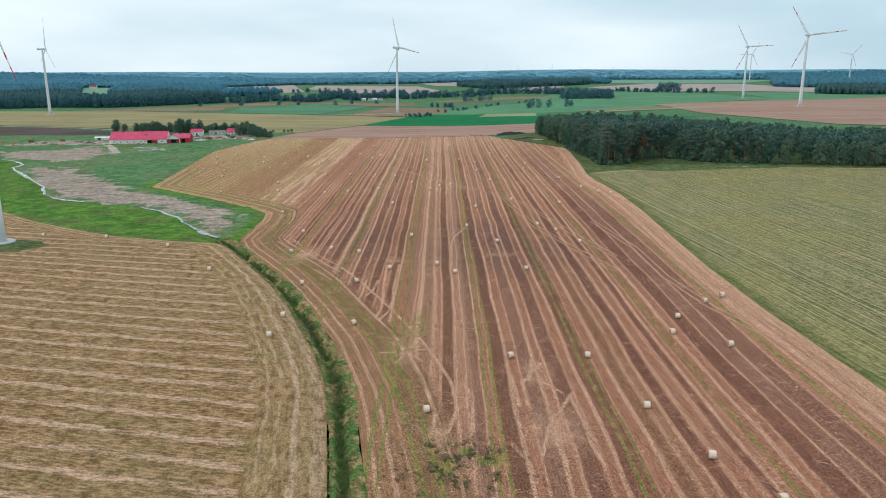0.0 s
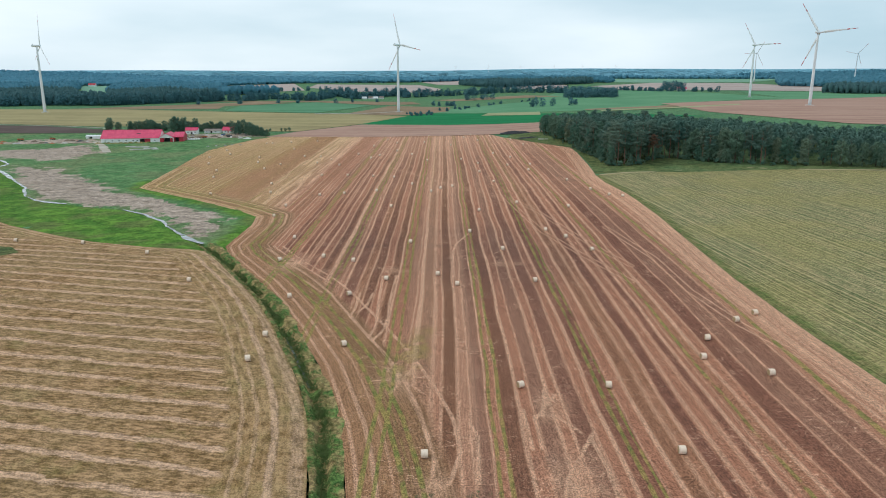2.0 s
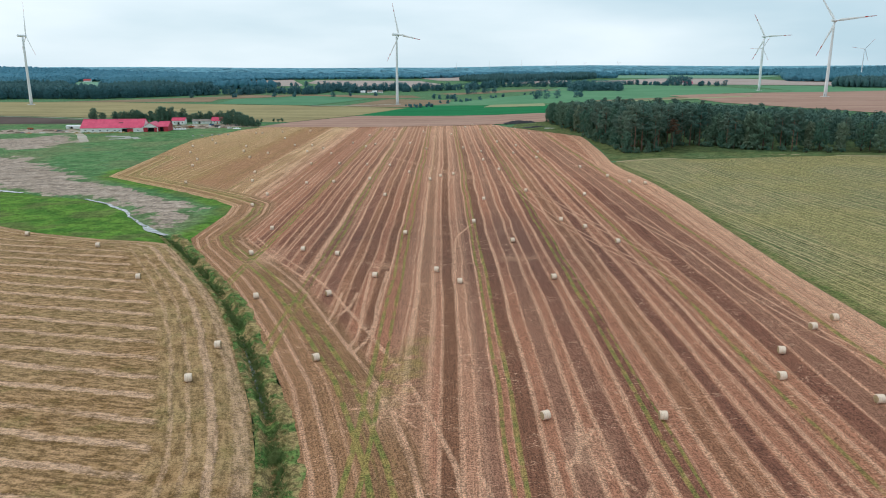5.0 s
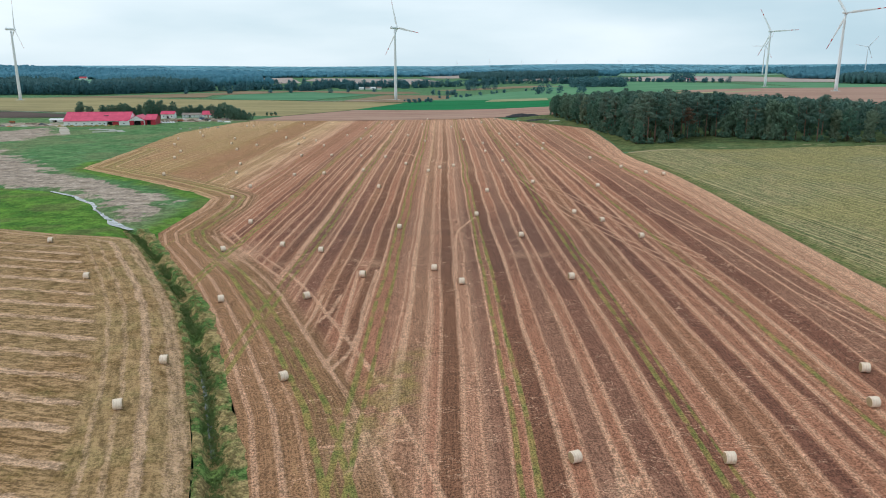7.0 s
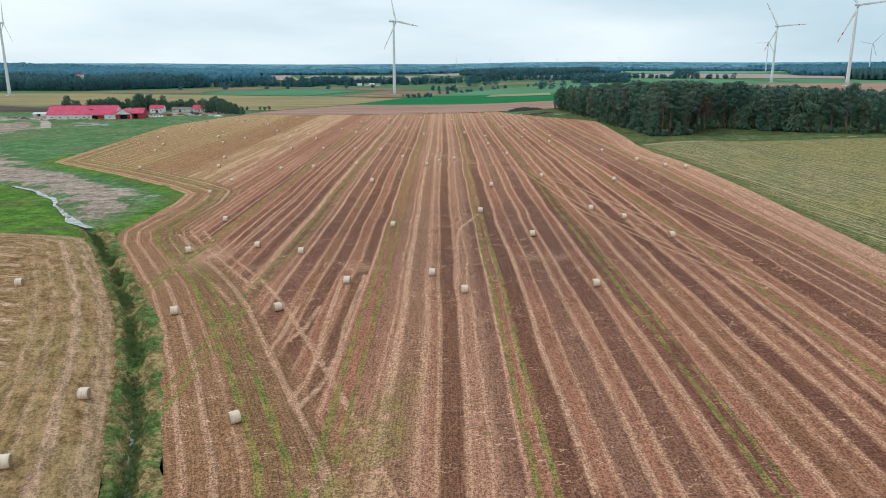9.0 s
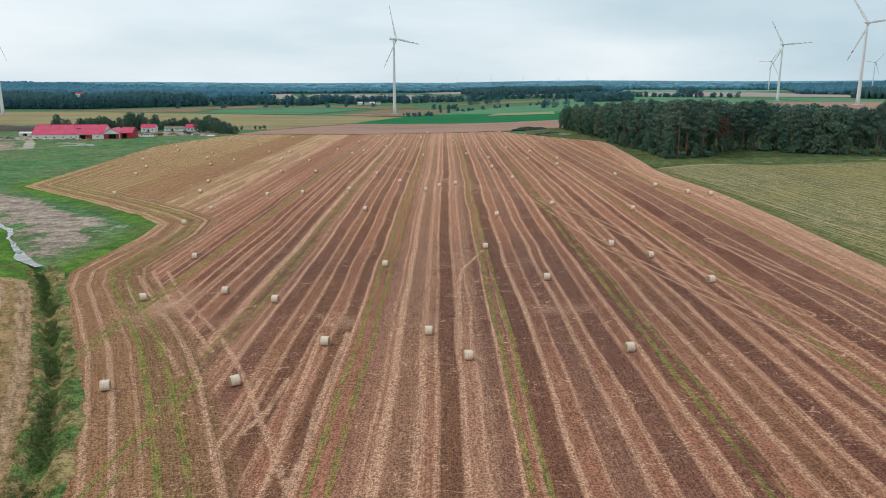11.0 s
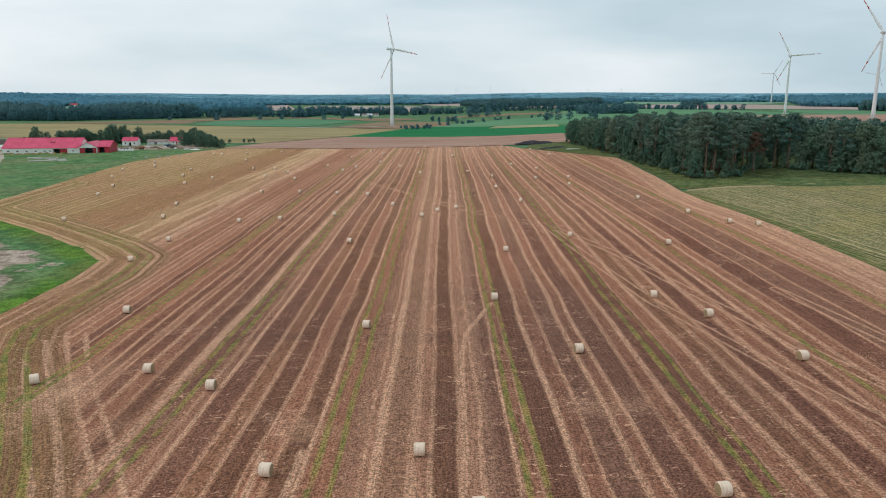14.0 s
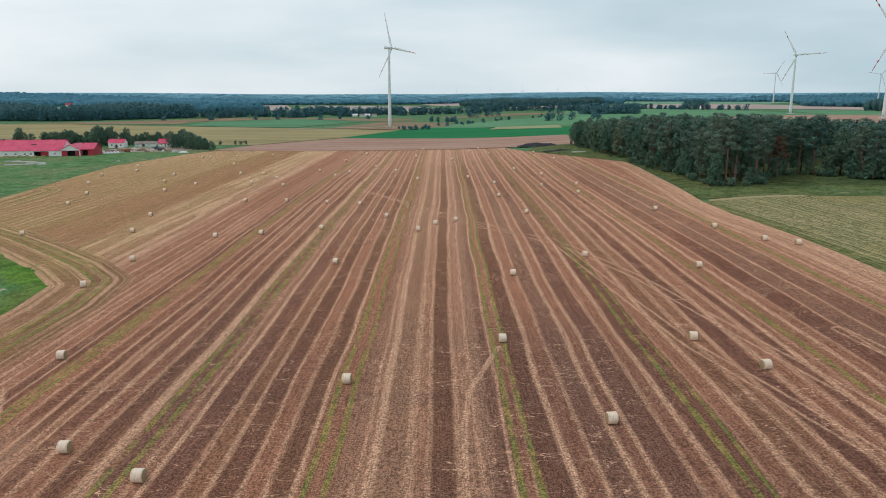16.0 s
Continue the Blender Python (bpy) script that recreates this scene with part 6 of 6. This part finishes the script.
gable_house("white_shed_barn", "low long shed with a pale roof", -346, 742, 4, 17, 6, 2.2, 0.8, M_RENDER, M_FILM, [(3, 6, 0, 1.9, "open")])
for hx, hy, turn, m_top in [(-176, 1640, 5, M_FILM), (-163, 1646, -5, M_GREYROOF), (-151, 1642, 12, M_FILM), (-140, 1652, 0, M_GREYROOF), (-186, 1655, 8, M_GREYROOF)]:
    gable_house("far_house", "small distant white house among trees", hx, hy, turn, 9.5, 7, 2.8, 2.2, M_RENDER, m_top, (), group="distant houses")
gable_house("far_house", "distant house with a red roof", -1245, 2640, 5, 24, 12, 6, 5, M_RENDER, M_REDWALL, (), group="distant houses")
gable_house("far_house", "distant white house at the forest clearing", -1060, 2440, 12, 22, 12, 8, 5, M_RENDER, M_GREYROOF, (), group="distant houses")
gable_house("far_house", "distant farmhouse with a red roof", 575, 1850, 5, 22, 10, 4, 4, M_RENDER, M_ROOF, (), group="distant houses")
gable_house("far_house", "distant farmhouse with a red roof", 548, 1845, -8, 12, 9, 4, 3, M_RENDER, M_GREYROOF, (), group="distant houses")


def heap(name, label, category, x, y, rx, ry, h, mat, seed, turn=0.0, rough=0.35):
    """A low uneven mound."""
    n = 26
    u, v = np.meshgrid(np.linspace(-1, 1, n), np.linspace(-1, 1, n))
    d = np.hypot(u, v)
    z = np.maximum(0, 1 - d ** 2.2) * h * (1 - rough + 2 * rough * vnoise(u * rx, v * ry, 1.4, seed)) - 0.15
    me = mesh_of(name, np.stack([u * rx, v * ry, z], -1).reshape(-1, 3), grid_faces(n, n), mat)
    ob = new(name, me)
    ob.matrix_basis = pose(x, y, zat(x, y), 0, 0, turn)
    return tagged(ob, label, category)


heap("silage_clamp", "dark film-covered silage clamp beside the wood", "silage heap", 71, 737, 17, 6, 2.4, M_BLACK, 3, -6)
heap("manure_heap", "dark spread manure on rough grass", "heap", 78, 688, 12, 4, 0.9, M_BLACK, 4, 12, 0.7)
for i, (hx, hy, a, b, h) in enumerate([(-238, 752, 5, 3, 1.8), (-228, 760, 4, 3, 1.5), (-216, 768, 6, 3, 1.6), (-246, 742, 4, 2.5, 1.2), (-205, 752, 5, 2.5, 1.3), (-352, 722, 5, 3, 1.4), (-366, 700, 5, 2.4, 1.2), (-380, 712, 6, 2.4, 1.5), (-330, 706, 3, 2, 1.0)]):
    heap("earth_mound", "brown heap of earth and rubble in the farmyard", "heap", hx, hy, a, b, h, M_RUBBLE, 20 + i, i * 40)
for i in range(5):
    heap("wrapped_stack", "stack of white film-wrapped fodder", "fodder stack", -243 + 2.1 * i, 731 + 0.9 * i, 1.5, 1.2, 1.6, M_FILM, 40 + i, i * 25, 0.15)


_h = random.Random(77)
for i in range(22):
    heap("earth_mound", "brown heap of earth and rubble in the farmyard", "heap", _h.uniform(-262, -186), _h.uniform(744, 782), _h.uniform(1.5, 4), _h.uniform(1.2, 2.4), _h.uniform(0.6, 1.5), _h.choice([M_RUBBLE, M_STEEL, M_RUBBLE, M_CONCRETE]), 60 + i, i * 33)
for i in range(16):
    heap("scrap_heap", "small heap of scrap and timber on the grass", "heap", _h.uniform(-425, -330), _h.uniform(690, 722), _h.uniform(1.5, 4), _h.uniform(1.0, 2.0), _h.uniform(0.5, 1.3), _h.choice([M_RUBBLE, M_RUST, M_CONCRETE, M_STEEL]), 90 + i, i * 41)
for i in range(10):
    heap("nettle_mound", "overgrown green mound before the long barn", "mound", -312 + i * 4.6, 694 + 0.8 * i + _h.uniform(-1.5, 1.5), 3.2, 2.0, 1.3, M_BANK, 120 + i, 10)
heap("sheeted_pile", "pile under a white sheet", "pile", -190, 742, 4, 1.4, 1.0, M_FILM, 140, 10, 0.15)


def slab(name, label, x, y, w, d, h, turn, mat=None):
    ob = new(name, mesh_of(name, *join([box(-w / 2, w / 2, -d / 2, d / 2, -0.3, h), box(-w / 2 + 0.3, w / 2 - 0.3, -d / 2 + 0.3, d / 2 - 0.3, h, h + 0.05)]), mat or M_CONCRETE))
    ob.matrix_basis = pose(x, y, zat(x, y), 0, 0, turn)
    return tagged(ob, label, "slab")


for i, (sx, sy, w, d) in enumerate([(-262, 664, 14, 5), (-250, 655, 10, 6), (-272, 668, 8, 4), (-255, 646, 16, 3), (-243, 648, 5, 5)]):
    slab("concrete_slab", "pale weathered concrete slab in the meadow", sx, sy, w, d, 0.3, 8 + 7 * i)
slab("loading_slab", "pale concrete ramp at the field end", 86, 668, 9, 3, 0.4, -8)
for i, (sx, sy) in enumerate([(-205, 668), (-199, 672), (-192, 676), (-187, 679), (-180, 681)]):
    slab("stone_block", "pale stone block lying in the grass", sx, sy, 1.8, 1.2, 0.6, 20 * i)


def trailer(x, y, turn, mat, label):
    root = new("farm_trailer")
    root.matrix_basis = pose(x, y, zat(x, y), 0, 0, turn)
    part("bed", mesh_of("bed", *join([box(-2.6, 2.6, -1.2, 1.2, 0.9, 1.1), box(-2.6, 2.6, -1.2, -1.1, 1.1, 1.9), box(-2.6, 2.6, 1.1, 1.2, 1.1, 1.9), box(-2.6, -2.5, -1.1, 1.1, 1.1, 1.9), box(2.5, 2.6, -1.1, 1.1, 1.1, 1.9)]), mat), root)
    part("drawbar", mesh_of("drawbar", *box(2.6, 4.4, -0.08, 0.08, 0.75, 0.9), M_STEEL), root)
    for wx in (-1.2, 1.2):
        for wy in (-1.1, 1.1):
            part("wheel", mesh_of("wheel", *tube([(wx, wy - 0.18, 0.5), (wx, wy - 0.12, 0.5), (wx, wy + 0.12, 0.5), (wx, wy + 0.18, 0.5)], [0.36, 0.5, 0.5, 0.36], 14), M_BLACK), root)
    return tagged(root, label, "trailer", "farm machinery")


trailer(-233, 747, 30, M_RUST, "rusty orange farm trailer in the yard")
trailer(-212, 757, -20, M_STEEL, "dark steel farm trailer in the yard")
trailer(-222, 772, 80, M_BLUE, "faded blue farm trailer in the yard")
trailer(-398, 722, 10, M_RUST, "rusty orange farm trailer on the grass")
trailer(-372, 730, -30, M_RUST, "rusty orange farm trailer on the grass")


def farm_trees():
    rng = random.Random(17)
    belt = [(-372, 846), (-352, 842), (-335, 838), (-322, 836), (-310, 834), (-296, 832), (-285, 828), (-276, 826), (-262, 824), (-250, 828), (-240, 824), (-228, 822), (-215, 818)]
    for (ax, ay), (bx, by) in zip(belt, belt[1:]):
        for _ in range(6):
            q = rng.random()
            plant(rng.choice(["round", "round", "round", "oak"]), ax + (bx - ax) * q, ay + (by - ay) * q + rng.uniform(-5, 8), rng, rng.uniform(0.5, 0.74), "trees behind the farm")
    plant("round", -287, 815, rng, 1.18, "trees behind the farm")
    plant("round", -277, 818, rng, 1.15, "trees behind the farm")
    plant("round", -282, 811, rng, 1.2, "trees behind the farm")
    plant("round", -272, 814, rng, 0.95, "trees behind the farm")
    plant("birch", -352, 826, rng, 0.62, "trees behind the farm")
    for x, y, s in [(-216, 790, 0.8), (-210, 783, 0.75), (-207, 792, 0.85), (-200, 785, 0.78), (-196, 776, 0.8), (-192, 770, 0.7), (-187, 766, 0.68), (-183, 771, 0.66), (-180, 764, 0.5), (-176, 765, 0.42), (-190, 778, 0.7)]:
        plant("round", x, y, rng, s * 1.15, "trees beside the farm")
    for x, y in [(-170, 824), (-166, 826), (-174, 822), (-186, 818)]:
        plant("shrub", x, y, rng, 1.2, "bushes by the farm lane")


farm_trees()
